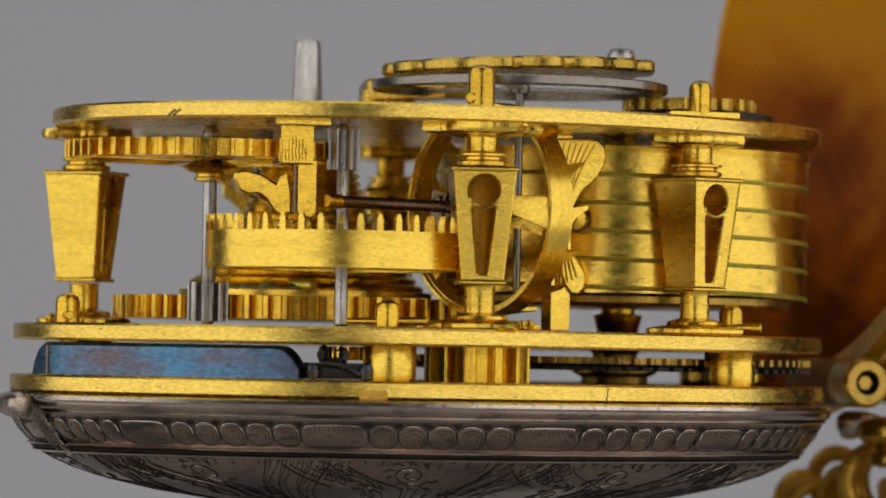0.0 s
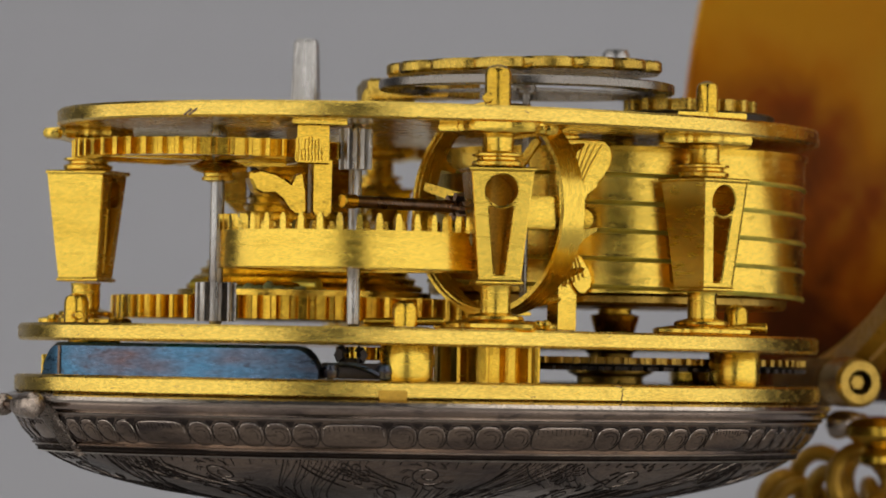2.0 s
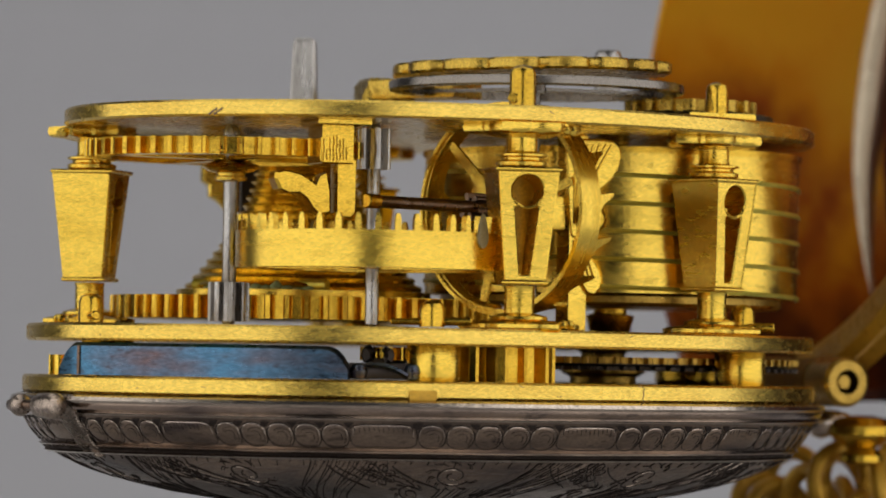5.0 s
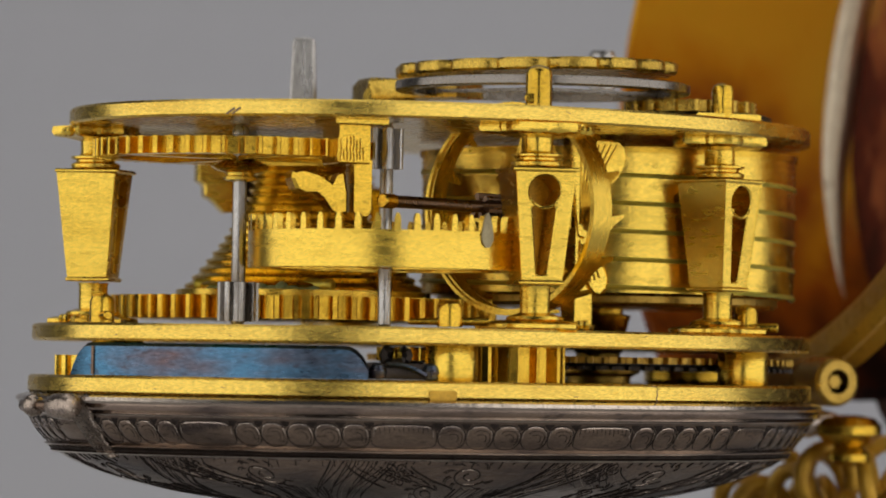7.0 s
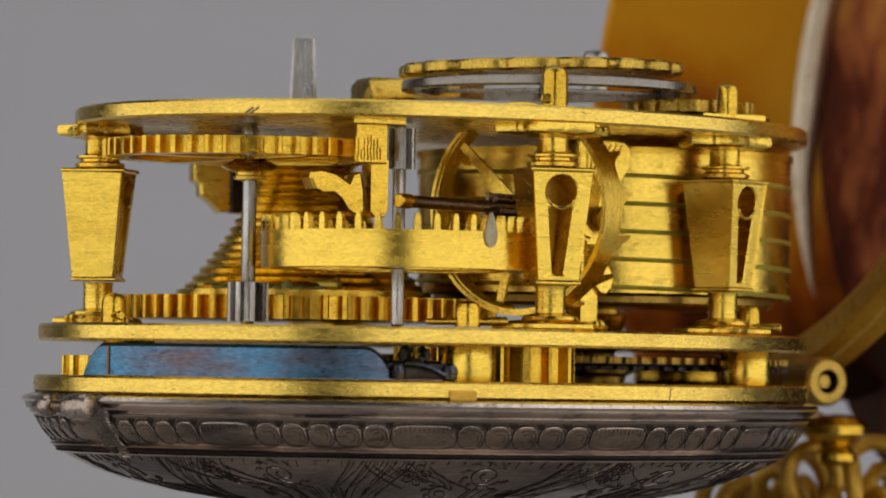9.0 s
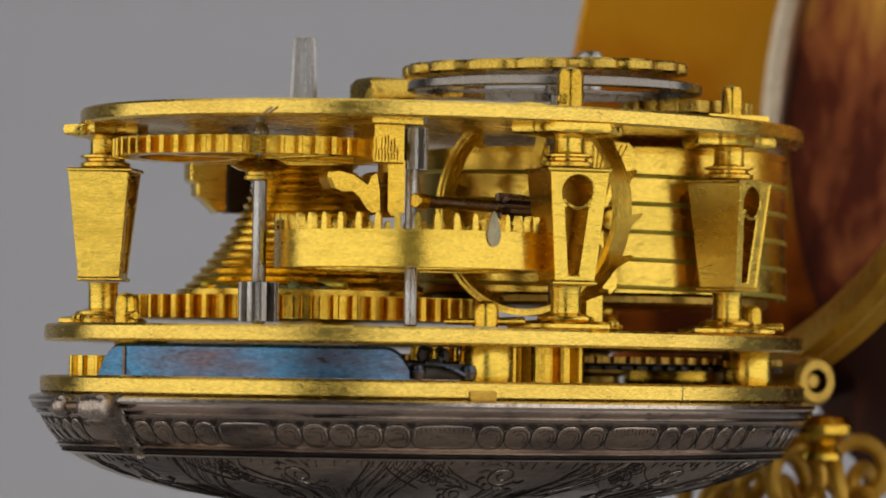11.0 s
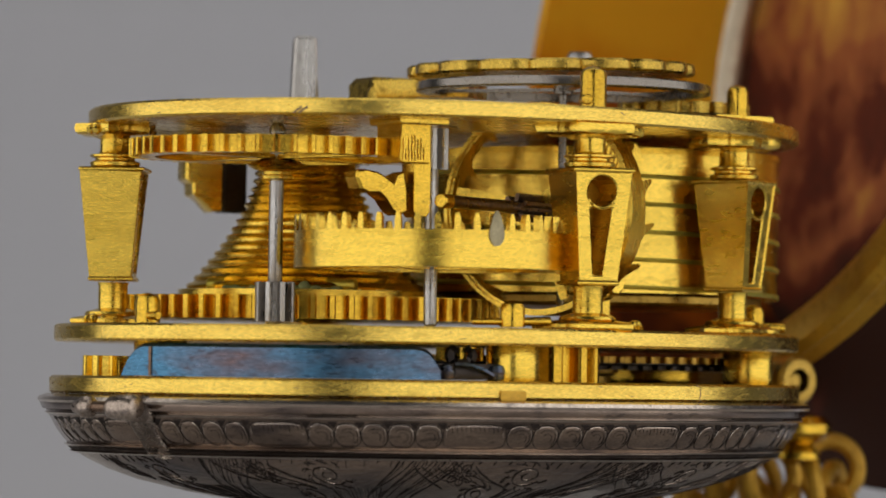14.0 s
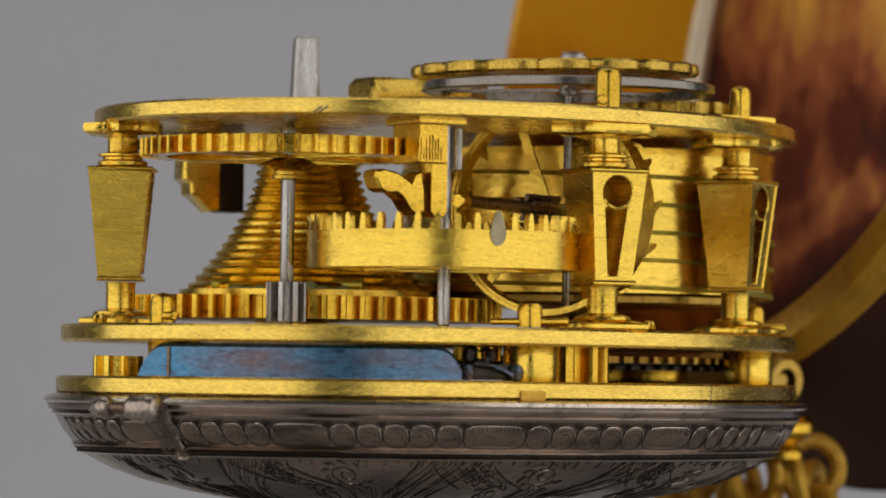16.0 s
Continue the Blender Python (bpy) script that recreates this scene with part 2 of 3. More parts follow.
def oval(cx, cy, a, b, k=1.0, n=160, turn=OVAL_TURN):
    c, s = math.cos(radians(turn)), math.sin(radians(turn))
    out = []
    for i in range(n):
        t = 2 * math.pi * i / n
        px, py = a * k * math.cos(t), b * k * math.sin(t)
        out.append((cx + px * c - py * s, cy + px * s + py * c))
    return out


def oval_grow(cx, cy, a, b, d, n=160, turn=OVAL_TURN):
    return oval(cx, cy, a + d, b + d, 1, n, turn)


def plate(cx, cy, a, b, z0, z1, turn=OVAL_TURN, ch=4):
    bm = bmesh.new()
    rings = []
    for d, z in ((-ch, z0), (0, z0 + ch), (0, z1 - ch), (-ch, z1)):
        rings.append([Vector((*p, z)) for p in oval_grow(cx, cy, a, b, d, 200, turn)])
    loops(bm, rings)
    return bm


def edge_point(cx, cy, a, b, x, y):
    """The place on an oval nearest to (x, y), and the angle of its outward normal."""
    pts = oval(cx, cy, a, b, 1, 2000)
    i = min(range(2000), key=lambda k: (pts[k][0] - x) ** 2 + (pts[k][1] - y) ** 2)
    (x0, y0), (x1, y1) = pts[i - 1], pts[(i + 1) % 2000]
    return pts[i][0], pts[i][1], math.degrees(math.atan2(y1 - y0, x1 - x0))


def thing(name, label, category):
    e = new(name)
    e.empty_display_size = 0.005
    return tagged(e, label, category)


# ---- setting ----
def backdrop():
    bm = bmesh.new()
    z0 = -0.075
    prof = [(-0.9, z0), (0.35, z0)] + [(0.35 + 0.3 * math.sin(a), z0 + 0.3 - 0.3 * math.cos(a)) for a in [radians(10 * i) for i in range(1, 10)]] + [(0.65, 0.9)]
    rows = [[bm.verts.new((x, y, z)) for y, z in prof] for x in (-0.9, -0.3, 0.3, 0.9)]
    for a, b in zip(rows, rows[1:]):
        for i in range(len(prof) - 1):
            bm.faces.new((a[i], a[i + 1], b[i + 1], b[i]))
    bmesh.ops.scale(bm, vec=(38000,) * 3, verts=bm.verts[:])
    ob = part("backdrop", bm, PAPER, None)
    tagged(ob, "seamless grey studio paper sweep behind the watch", "backdrop", kind="structure")


backdrop()


def turntable():
    t = thing("turntable", "small matt dark turntable carrying the open watch", "turntable")
    zb = -0.075 / U
    part("base", lathe([(700, zb), (720, zb + 10), (720, zb + 150), (700, zb + 165)], seg=64), STAND, t)
    part("column", lathe([(120, zb + 160), (120, -560), (300, -530)], seg=48), STAND, t)
    # unseen wide disc, added so its pale top lights the silver bowl from below
    part("bounce_platter", lathe([(1100, -532), (1120, -526), (1120, -510), (1105, -505), (300, -505), (290, -463)], seg=96), BOUNCE_PLATTER, t, "round matt pale disc under the watch, unseen, bouncing light onto the silver bowl")
    return t


stand = turntable()
moved = [stand]

# ---- the movement ----
mov = thing("watch_movement", "open gilt brass verge watch movement with oval plates and tapered pillars", "watch movement")
moved.append(mov)

part("pillar_plate", plate(-57, -40, 757, 577, -175, -146), GILT_EDGE, mov, "lower oval gilt brass plate")
part("top_plate", plate(-30, -33, 722, 555, 194, 222), GILT_EDGE, mov, "upper oval gilt brass plate")
part("dial_plate", plate(-57, -34, 763, 581, -263, -233), GILT_EDGE, mov, "oval gilt brass dial plate")


def pillar_body(w0, w1, z0, z1):
    """A tapered square body with a keyhole cut through it along y."""
    bm = bmesh.new()
    H = z1 - z0
    outer = [(-w0 / 2, z0), (w0 / 2, z0), (w1 / 2, z1), (-w1 / 2, z1)]
    zc, r = z1 - 34, 27.5
    inner = []
    for i in range(17):
        a = radians(-66 + 312 * i / 16)
        inner.append((r * math.cos(a), zc + r * math.sin(a)))
    zt, zb = zc - r + 1, z0 + 10
    inner = inner + [(-21, zt), (-9, zb), (9, zb), (21, zt)]
    faces = []
    tmp = bmesh.new()
    es = []
    for ring in (outer, inner):
        vs = [tmp.verts.new((p[0], 0, p[1])) for p in ring]
        for i in range(len(vs)):
            es.append(tmp.edges.new((vs[i], vs[(i + 1) % len(vs)])))
    bmesh.ops.triangle_fill(tmp, use_beauty=True, use_dissolve=False, edges=es)
    tris = [[v.co.copy() for v in f.verts] for f in tmp.faces]
    tmp.free()

    def dep(z):
        return (w0 + (w1 - w0) * (z - z0) / H) / 2
    for sgn in (-1, 1):
        for t in tris:
            bm.faces.new([bm.verts.new((p.x, sgn * dep(p.z), p.z)) for p in t])
    for ring in (outer, inner):
        n = len(ring)
        for i in range(n):
            p, q = ring[i], ring[(i + 1) % n]
            bm.faces.new([bm.verts.new(c) for c in ((p[0], -dep(p[1]), p[1]), (q[0], -dep(q[1]), q[1]), (q[0], dep(q[1]), q[1]), (p[0], dep(p[1]), p[1]))])
    bmesh.ops.remove_doubles(bm, verts=bm.verts[:], dist=0.05)
    return bm


def foot_outline(r):
    """A small plate with a lobed, filed end."""
    pts = []
    for i in range(60):
        a = 2 * math.pi * i / 60
        k = 1 + 0.10 * math.cos(6 * a) + (0.05 if i % 5 == 0 else 0)
        pts.append((r * k * math.cos(a) * 1.15, r * k * math.sin(a) * 0.85))
    return pts


def foot_plate(r, prof):
    bm = bmesh.new()
    o = foot_outline(r)
    loops(bm, [[Vector((px * k, py * k, z)) for px, py in o] for k, z in prof])
    return bm


def pillar(x, y, face):
    p = new("pillar")
    p.parent = mov
    m = Matrix.Translation((x, y, 0)) @ Matrix.Rotation(radians(face + 90), 4, "Z")

    def add(name, bm, mat, **k):
        bmesh.ops.transform(bm, matrix=m, verts=bm.verts[:])
        return part(name, bm, mat, p, **k)
    bm = pillar_body(70, 104, -66, 115)
    sharp = [e for e in bm.edges if len(e.link_faces) == 2 and e.calc_face_angle(0) > 0.9]
    bmesh.ops.bevel(bm, geom=sharp, offset=2.2, segments=1, affect="EDGES", clamp_overlap=True)
    add("body", bm, GILT, smooth=False)
    bm = bmesh.new()
    rings = []
    for z, k in ((-60, 0.72), (108, 1.0)):
        arc = [(32 * math.cos(a) * k, (4 + 34 * math.sin(a)) * k) for a in [math.pi * q / 12 for q in range(13)]]
        rings.append([Vector((px, py, z)) for px, py in arc] + [Vector((px * 1.1, py * 1.1 + 2, z)) for px, py in reversed(arc)])
    loops(bm, rings)
    # duller orange gilt puts the keyhole recess's shade into the web's colour
    add("web", bm, RIM_GILT)
    add("keyhole_lip", wire([Vector((27 * math.cos(a), -46.5, 81 + 27 * math.sin(a))) for a in [radians(205 + 13 * q) for q in range(11)]], 2.6), GILT)
    add("lower_cap", block(0, 0, -72, -65, 78, 78), GILT)
    add("upper_cap", block(0, 0, 114, 121, 112, 112), GILT)
    add("lower_neck", lathe([(27, -74), (25, -80), (25, -118), (46, -124), (48, -129), (44, -132)], seg=32), GILT)
    add("upper_neck", lathe([(36, 120), (42, 124), (43, 130), (34, 134), (34, 137), (43, 140), (43, 143), (28, 146), (26, 150), (26, 172)], seg=32), GILT)
    add("lower_foot", foot_plate(78, ((0.96, -146), (1.0, -143), (1.0, -137), (0.9, -134), (0.55, -130))), GILT)
    add("upper_foot", foot_plate(74, ((0.40, 170), (0.62, 174), (0.94, 176), (1.0, 179), (1.03, 186), (1.0, 194))), GILT)
    for z in (-137, 183):
        for k, (bx, by, r) in enumerate(((70, -34, 8), (84, -22, 9), (92, -4, 7), (82, 14, 6))):
            add("foot_bead", lathe([(1, z - r), (r * 0.7, z - r * 0.7), (r, z), (r * 0.7, z + r * 0.7), (1, z + r)], bx * 0.95, by, 12), GILT)
    return p


pillar(33, -557, -84)
pillar(402, -293, -50)
pillar(-655, -92, 158)
pillar(-129, 450, 100)


# tenons and pins
def stub(name, x, y, z0, z1, r):
    return part(name, lathe([(r, z0), (r, z1 - r * 0.7), (r * 0.85, z1 - r * 0.3), (r * 0.5, z1 - 2), (2, z1)], x, y, 24), GILT_DULL, mov)


stub("pillar_tenon", 30, -578, 222, 290, 22)
stub("pillar_tenon", 405, -297, 222, 288, 19)
stub("dial_foot_tenon", -662, -344, -144, -95, 21)
stub("dial_foot_tenon", -117, -605, -144, -100, 21)
stub("dial_foot_tenon", 469, -225, -144, -92, 21)
part("tenon_washer", block(405, -285, 222, 234, 125, 60, 15), GILT, mov)
part("tenon_pin", rod((-185, -600, -136), (-52, -612, -134), 5, 8), GILT_DULL, mov)
part("tenon_pin", rod((440, -235, -133), (520, -250, -133), 7, 9), GILT_DULL, mov)
part("tenon_pin", rod((-668, -352, -133), (-655, -384, -133), 6, 8), GILT_DULL, mov)
part("tenon_pin", rod((12, -598, 234), (20, -560, 234), 9, 9), GILT_DULL, mov)
for fx, fy in ((-113, -600), (469, -205), (-632, -318)):
    part("dial_foot", lathe([(42, -233), (44, -226), (44, -176), (42, -173)], fx, fy, 32), GILT, mov)


# proud block in duller gilt, its colour standing for a notch's shade
ex, ey, ea = edge_point(-57, -34, 763, 581, -140, -650)
part("shaded_notch", block(ex, ey, -264, -248, 46, 8, ea), RIM_GILT, mov)

ex, ey, ea = edge_point(-57, -34, 763, 581, 248, -531)
_t = Vector((math.cos(radians(ea)), math.sin(radians(ea)), 0))
part("hairline_crack", wire([Vector((ex, ey, z)) + _t * o for z, o in ((-262, 1), (-256, -1.5), (-250, 1.0), (-245, -0.5), (-240, 2.5), (-237, -3), (-235.5, -12))], 1.1, 4), DARK_STEEL, mov)
for nx in (-486, -474):
    ex, ey, ea = edge_point(-30, -33, 722, 555, nx, -584)
    m = Matrix.Translation((ex, ey, 202)) @ Matrix.Rotation(radians(ea), 4, "Z") @ Matrix.Rotation(radians(-35), 4, "Y")
    part("nick", prism([(-9, -1.6), (9, -1.6), (9, 1.6), (-9, 1.6)], -1.5, 1.5, None, m), DARK_STEEL, mov)
srng = random.Random(21)
for cx, cy, a, b, z0, z1 in ((-30, -33, 722, 555, 197, 219), (-57, -40, 757, 577, -172, -149), (-57, -34, 763, 581, -260, -236)):
    for k in range(26):
        qa = srng.uniform(180, 335)
        px, py = oval(cx, cy, a, b, 1, 720)[int((qa - OVAL_TURN) * 2) % 720]
        ex, ey, ea = edge_point(cx, cy, a, b, px, py)
        m = Matrix.Translation((ex, ey, srng.uniform(z0, z1))) @ Matrix.Rotation(radians(ea), 4, "Z") @ Matrix.Rotation(radians(srng.uniform(-30, 30)), 4, "Y")
        L = srng.uniform(1.5, 5)
        part("scratch", prism([(-L, -0.5), (L, -0.5), (L, 0.5), (-L, 0.5)], -0.5, 0.5, None, m), GILT_DULL if k % 3 else DARK_STEEL, mov)
part("dark_bar", block(-400, 215, 168, 188, 360, 46, 6), BLACK, mov, "dark bar under the top plate")

# ---- the train ----
def crossings(x, y, z0, z1, r_in, r_out, n, w, bm, turn=0):
    for i in range(n):
        a = 360 * i / n + turn
        mid = (r_in + r_out) / 2
        block(x + mid * math.cos(radians(a)), y + mid * math.sin(radians(a)), z0, z1, r_out - r_in, w, a, bm, 1)
    return bm


# third wheel with its long arbor
W3 = (-428, -293)
third = part("third_wheel", gear(*W3, 135, 164, 51, 249, 17, 0.40, -1.0, hole=205), GILT_DULL, mov, smooth=True, angle=30)
for k in range(4):
    part("spoke", crossings(*W3, 135, 142, 16, 210, 1, 26, bmesh.new(), 90 * k + 20), GILT_DULL, third)
part("wheel_collet", lathe([(14, 140), (44, 128), (50, 123), (40, 117), (25, 113), (24, 108), (28, 106), (27, 101), (14, 98)], *W3, 32), GILT, third)
part("arbor", lathe([(9, -144), (12, -138), (12, 90), (11, 176), (14, 178), (14, 186), (9, 194)], *W3, 20), STEEL, third)
part("pinion", gear(*W3, -138, -72, 8, 35, 17, 0.5), STEEL, third, smooth=True, angle=30)

move_origin(third, *W3, 0)
for ch in third.children:
    ch.location = -Vector((*W3, 0)) * U

# contrate wheel
W4 = (-198, -426)


def contrate():
    bm = bmesh.new()
    x, y = W4
    R, t, n = 229, 12, 44
    rings = []
    for r, z in ((R, -49), (R, 12), (R - t, 12), (R - t, -37), (R - 45, -37), (R - 45, -49), (R, -49)):
        rings.append([Vector((x + r * math.cos(a), y + r * math.sin(a), z)) for a in [2 * math.pi * i / 144 for i in range(144)]])
    loops(bm, rings, cap=(False, False))
    bmesh.ops.remove_doubles(bm, verts=bm.verts[:], dist=0.01)
    crossings(x, y, -48, -38, 18, R - 42, 4, 26, bm)
    for i in range(n):
        a = 2 * math.pi * i / n + radians(0.6)
        m = Matrix.Translation((x, y, 0)) @ Matrix.Rotation(a, 4, "Z")
        for pts in (((-5.5, 11), (5.5, 11), (5, 31), (2.5, 39), (-2.5, 39), (-5, 31)),):
            rr = [[m @ Vector((r, p, z)) for p, z in pts] for r in (R - t, R)]
            loops(bm, rr)
    return bm


con = part("contrate_wheel", contrate(), GILT, mov, "crown-toothed gilt contrate wheel", angle=30)
part("arbor", lathe([(8, -144), (11, -140), (11, 188), (8, 194)], *W4, 20), STEEL, con)
part("pinion", gear(*W4, 119, 187, 6, 28, 15, 0.5), STEEL, con, angle=30)
part("solder_patch", prism([((14 - 5 * max(0, math.sin(a))) * math.cos(a), (38 if math.sin(a) > 0 else 20) * math.sin(a)) for a in [2 * math.pi * i / 16 for i in range(16)]], 0, 3, None,
     Matrix.Translation((W4[0] + 228.5 * math.cos(radians(-23.5)), W4[1] + 228.5 * math.sin(radians(-23.5)), 6)) @ Matrix.Rotation(radians(-23.5), 4, "Z") @ Matrix.Rotation(radians(90), 4, "Y") @ Matrix.Rotation(radians(90), 4, "Z")), SOLDER, con)

move_origin(con, *W4, 0)
for ch in con.children:
    ch.location = -Vector((*W4, 0)) * U

# great wheel and fusee
WF = (-272, 35)
great = part("great_wheel", gear(*WF, -132, -92, 65, 342, 26, 0.52), GILT_DULL, mov, angle=30)
prof = [(150, -92), (225, -90), (225, -80), (212, -78)]
for i in range(15):
    z = -76 + i * 14.2
    r = 90 + 118 * (1 - i / 14.5) ** 1.6
    prof += [(r, z), (r + 3, z + 3), (r, z + 7), (r - 9, z + 10)]
prof += [(92, 140), (88, 150), (20, 152)]
part("fusee", lathe(prof, *WF, 72), GILT, mov, "grooved conical gilt fusee")
vrng = random.Random(3)
for va in range(212, 272, 5):
    vr = 206 + vrng.uniform(-4, 6)
    h = vrng.uniform(3, 9) * (1.6 if 238 < va < 256 else 0.8)
    part("verdigris", lathe([(11, -80), (12, -79 + h * 0.4), (7, -79 + h * 0.8), (2, -79 + h)], WF[0] + vr * math.cos(radians(va)), WF[1] + vr * math.sin(radians(va)), 9), VERDIGRIS, mov)
bm = bmesh.new()
_m = Matrix.Translation((-276, 52, 0)) @ Matrix.Rotation(radians(-11), 4, "Z")
loops(bm, [[_m @ Vector((a * w, b * w, z)) for a, b in ((-1, -0.8), (-0.8, -1), (0.8, -1), (1, -0.8), (1, 0.8), (0.8, 1), (-0.8, 1), (-1, 0.8))] for w, z in ((25, 222), (20, 360), (18, 367), (14, 370))])
part("winding_square", bm, STEEL, mov, "tapered steel winding square", angle=25)
part("fusee_gut", rod((-470, -30, -72), (-250, -185, -72), 11), GUT, mov)

# barrel with its gut line
def ring_band(x, y, r0, r1, z0, z1, seg=96):
    bm = bmesh.new()
    prof = ((r1, z0), (r1, z1), (r0, z1), (r0, z0), (r1, z0))
    loops(bm, [[Vector((x + r * math.cos(2 * math.pi * i / seg), y + r * math.sin(2 * math.pi * i / seg), z)) for i in range(seg)] for r, z in prof], cap=(False, False))
    bmesh.ops.remove_doubles(bm, verts=bm.verts[:], dist=0.01)
    return bm


WB = (286, 92)
part("barrel", lathe([(60, -80), (328, -80), (335, -76), (335, 172), (327, 176), (300, 168), (60, 168)], *WB, 96), GILT_BRUSHED, mov, "plain gilt mainspring barrel")
# brown tone here is the shade on the barrel's underside, put into colour
part("barrel_floor", lathe([(60, -100), (300, -98), (306, -92), (306, -81), (60, -79)], *WB, 96), BROWN_BRASS, mov)
part("barrel_arbor", lathe([(34, -144), (36, -142), (44, -112), (30, -108), (30, 190), (20, 222)], *WB, 32), GILT_DULL, mov)


def coil():
    bm = bmesh.new()
    rings = []
    n = 420
    for i in range(n):
        a = 2 * math.pi * i / 84
        z = 163 - i / 84 * 48.5
        c, s = math.cos(a), math.sin(a)
        rings.append([Vector((WB[0] + (335 + 3.6 * math.cos(b)) * c, WB[1] + (335 + 3.6 * math.cos(b)) * s, z + 4.5 * math.sin(b))) for b in [2 * math.pi * k / 6 for k in range(6)]])
    loops(bm, rings)
    return bm


part("barrel_rim", ring_band(*WB, 322, 340, 166, 177), GILT_DULL, mov)
for zz in (157, 147, 133, 62, 14, -34):
    part("turned_line", ring_band(*WB, 326, 336.8, zz - 2.2, zz + 2.2), GILT_BRUSHED, mov)
part("gut_line", coil(), GUT, mov, "greenish gut line wound on the barrel")

# crown wheel on its browned arbor
AX = radians(42)
ax = Vector((math.cos(AX), math.sin(AX), 0))
A0 = Vector((-223, -544, 62))


def crown():
    bm = bmesh.new()
    m = Matrix.Translation((0, 0, 344))
    R, t = 182, 6
    seg = 120
    rings = []
    for r, z in ((R, -4), (R, 46), (R - t, 46), (R - t, 6), (R - 11, 6), (R - 11, 0), (R - t, 0), (R - t, -4), (R, -4)):
        rings.append([m @ Vector((r * math.cos(2 * math.pi * i / seg), r * math.sin(2 * math.pi * i / seg), z)) for i in range(seg)])
    loops(bm, rings, cap=(False, False))
    bmesh.ops.remove_doubles(bm, verts=bm.verts[:], dist=0.01)
    n = 15
    for i in range(n):
        a0 = 2 * math.pi * i / n
        pts = [(a0, 45), (a0 + 0.15, 45), (a0 + 0.085, 54), (a0 + 0.005, 80), (a0 - 0.03, 82)]
        loops(bm, [[m @ Vector((r * math.cos(a), r * math.sin(a), z)) for a, z in pts] for r in (R - t, R)])
    for i in range(3):
        a = 2 * math.pi * i / 3 + radians(203 + 30.24 * 16)
        mm = m @ Matrix.Rotation(a, 4, "Z")
        prism([(10, -12), (R - 20, -7), (R - 20, 7), (10, 12)], 0, 6, bm, mm)
    return bm


cw = part("crown_wheel", crown(), GILT, mov, "thin gilt crown escape wheel with saw teeth", angle=30)
part("arbor", rod((0, 0, 20), (0, 0, 420), 10.5), DARK_STEEL, cw)
part("collar", rod((0, 0, 0), (0, 0, 30), 12.5), GILT_DULL, cw)
part("pinion", gear(0, 0, 258, 385, 6, 24, 13, 0.5), DARK_STEEL, cw, angle=30)
CROWN_POSE = Matrix.Translation(A0 * U) @ Vector((0, 0, 1)).rotation_difference(ax).to_matrix().to_4x4()

# potences
pot = part("counter_potence", block(-280, -520, 121, 196, 54, 80, 12), GILT_DULL, mov, "filed gilt bracket holding the crown wheel arbor", smooth=False)
part("flange", block(-272, -525, 184, 196, 92, 100, 12), GILT, pot)
part("leg", prism([(-16, 42), (-9, 34), (9, 34), (16, 42), (16, 130), (-16, 130)], -20, 20, None, Matrix.Translation((-259, -524, 0)) @ Matrix.Rotation(radians(12), 4, "Z") @ Matrix.Rotation(radians(90), 4, "X"), 2), GILT_DULL, pot)
part("horn", prism([(-112, 96), (-110, 106), (-98, 110), (-70, 106), (-52, 98), (-36, 86), (-30, 104), (-20, 108), (-14, 76), (-14, 40), (-30, 36), (-40, 42), (-54, 60), (-72, 72), (-92, 72), (-104, 78)], -22, 22, None,
     Matrix.Translation((-270, -522, 0)) @ Matrix.Rotation(radians(12), 4, "Z") @ Matrix.Rotation(radians(90), 4, "X"), 5), GILT_DULL, pot, smooth=False)
rng2 = random.Random(9)
for k in range(9):
    fx = -300 + 5.5 * k
    part("file_mark", wire([Vector((fx + rng2.uniform(-1, 1), -567 + 0.21 * (fx + 300), 126 + 6 * q + rng2.uniform(-2, 2))) for q in range(rng2.randint(4, 10))], 1.2), GILT if k % 2 else GILT_DULL, pot)

pm = part("potence", block(166, -235, -144, 194, 34, 46, 20), GILT, mov, "engraved gilt potence with a flared leaf foot")
part("arm", block(112, -248, 30, 88, 70, 40, 20), GILT, pm)
_lm = Matrix.Translation((172, -254, 0)) @ Matrix.Rotation(radians(8), 4, "Z") @ Matrix.Rotation(radians(90), 4, "X")
part("leaf", prism([(-24, 186), (20, 188), (62, 186), (73, 176), (76, 160), (72, 142), (64, 126), (52, 112), (40, 100), (28, 84), (18, 64), (11, 44), (6, 28), (0, 14), (-12, 18), (-18, 60), (-22, 120)], -9, 9, None, _lm, 4), GILT, pm, "engraved upper leaf")
part("leaf", prism([(-8, 14), (2, 6), (14, -6), (27, -18), (36, -30), (43, -44), (45, -58), (41, -72), (31, -82), (20, -80), (10, -68), (2, -50), (-5, -30), (-10, -10)], -9, 9, None, _lm, 4), GILT, pm, "engraved lower leaf")
for k in range(7):
    pts = [_lm @ Vector((-8 + 3 * k * (1 - f) + 11 * k * f ** 1.6, 40 + 138 * f, 9)) for f in [q / 8 for q in range(9)]]
    part("vein", wire(pts, 2.4), GILT_DULL, pm)
for k in range(5):
    pts = [_lm @ Vector((-4 + 3 * k * (1 - f) + 8 * k * f, 6 - 74 * f + 4 * k * f, 9)) for f in [q / 6 for q in range(7)]]
    part("vein", wire(pts, 2.2), GILT_DULL, pm)
part("stud", lathe([(22, 0), (24, 4), (24, 14), (18, 22), (6, 25)], seg=24, m=rod_matrix((196, -262, 48), (196, -290, 48))[0]), GILT_DULL, pm)

# balance, verge and cock
BX = (98, -252)
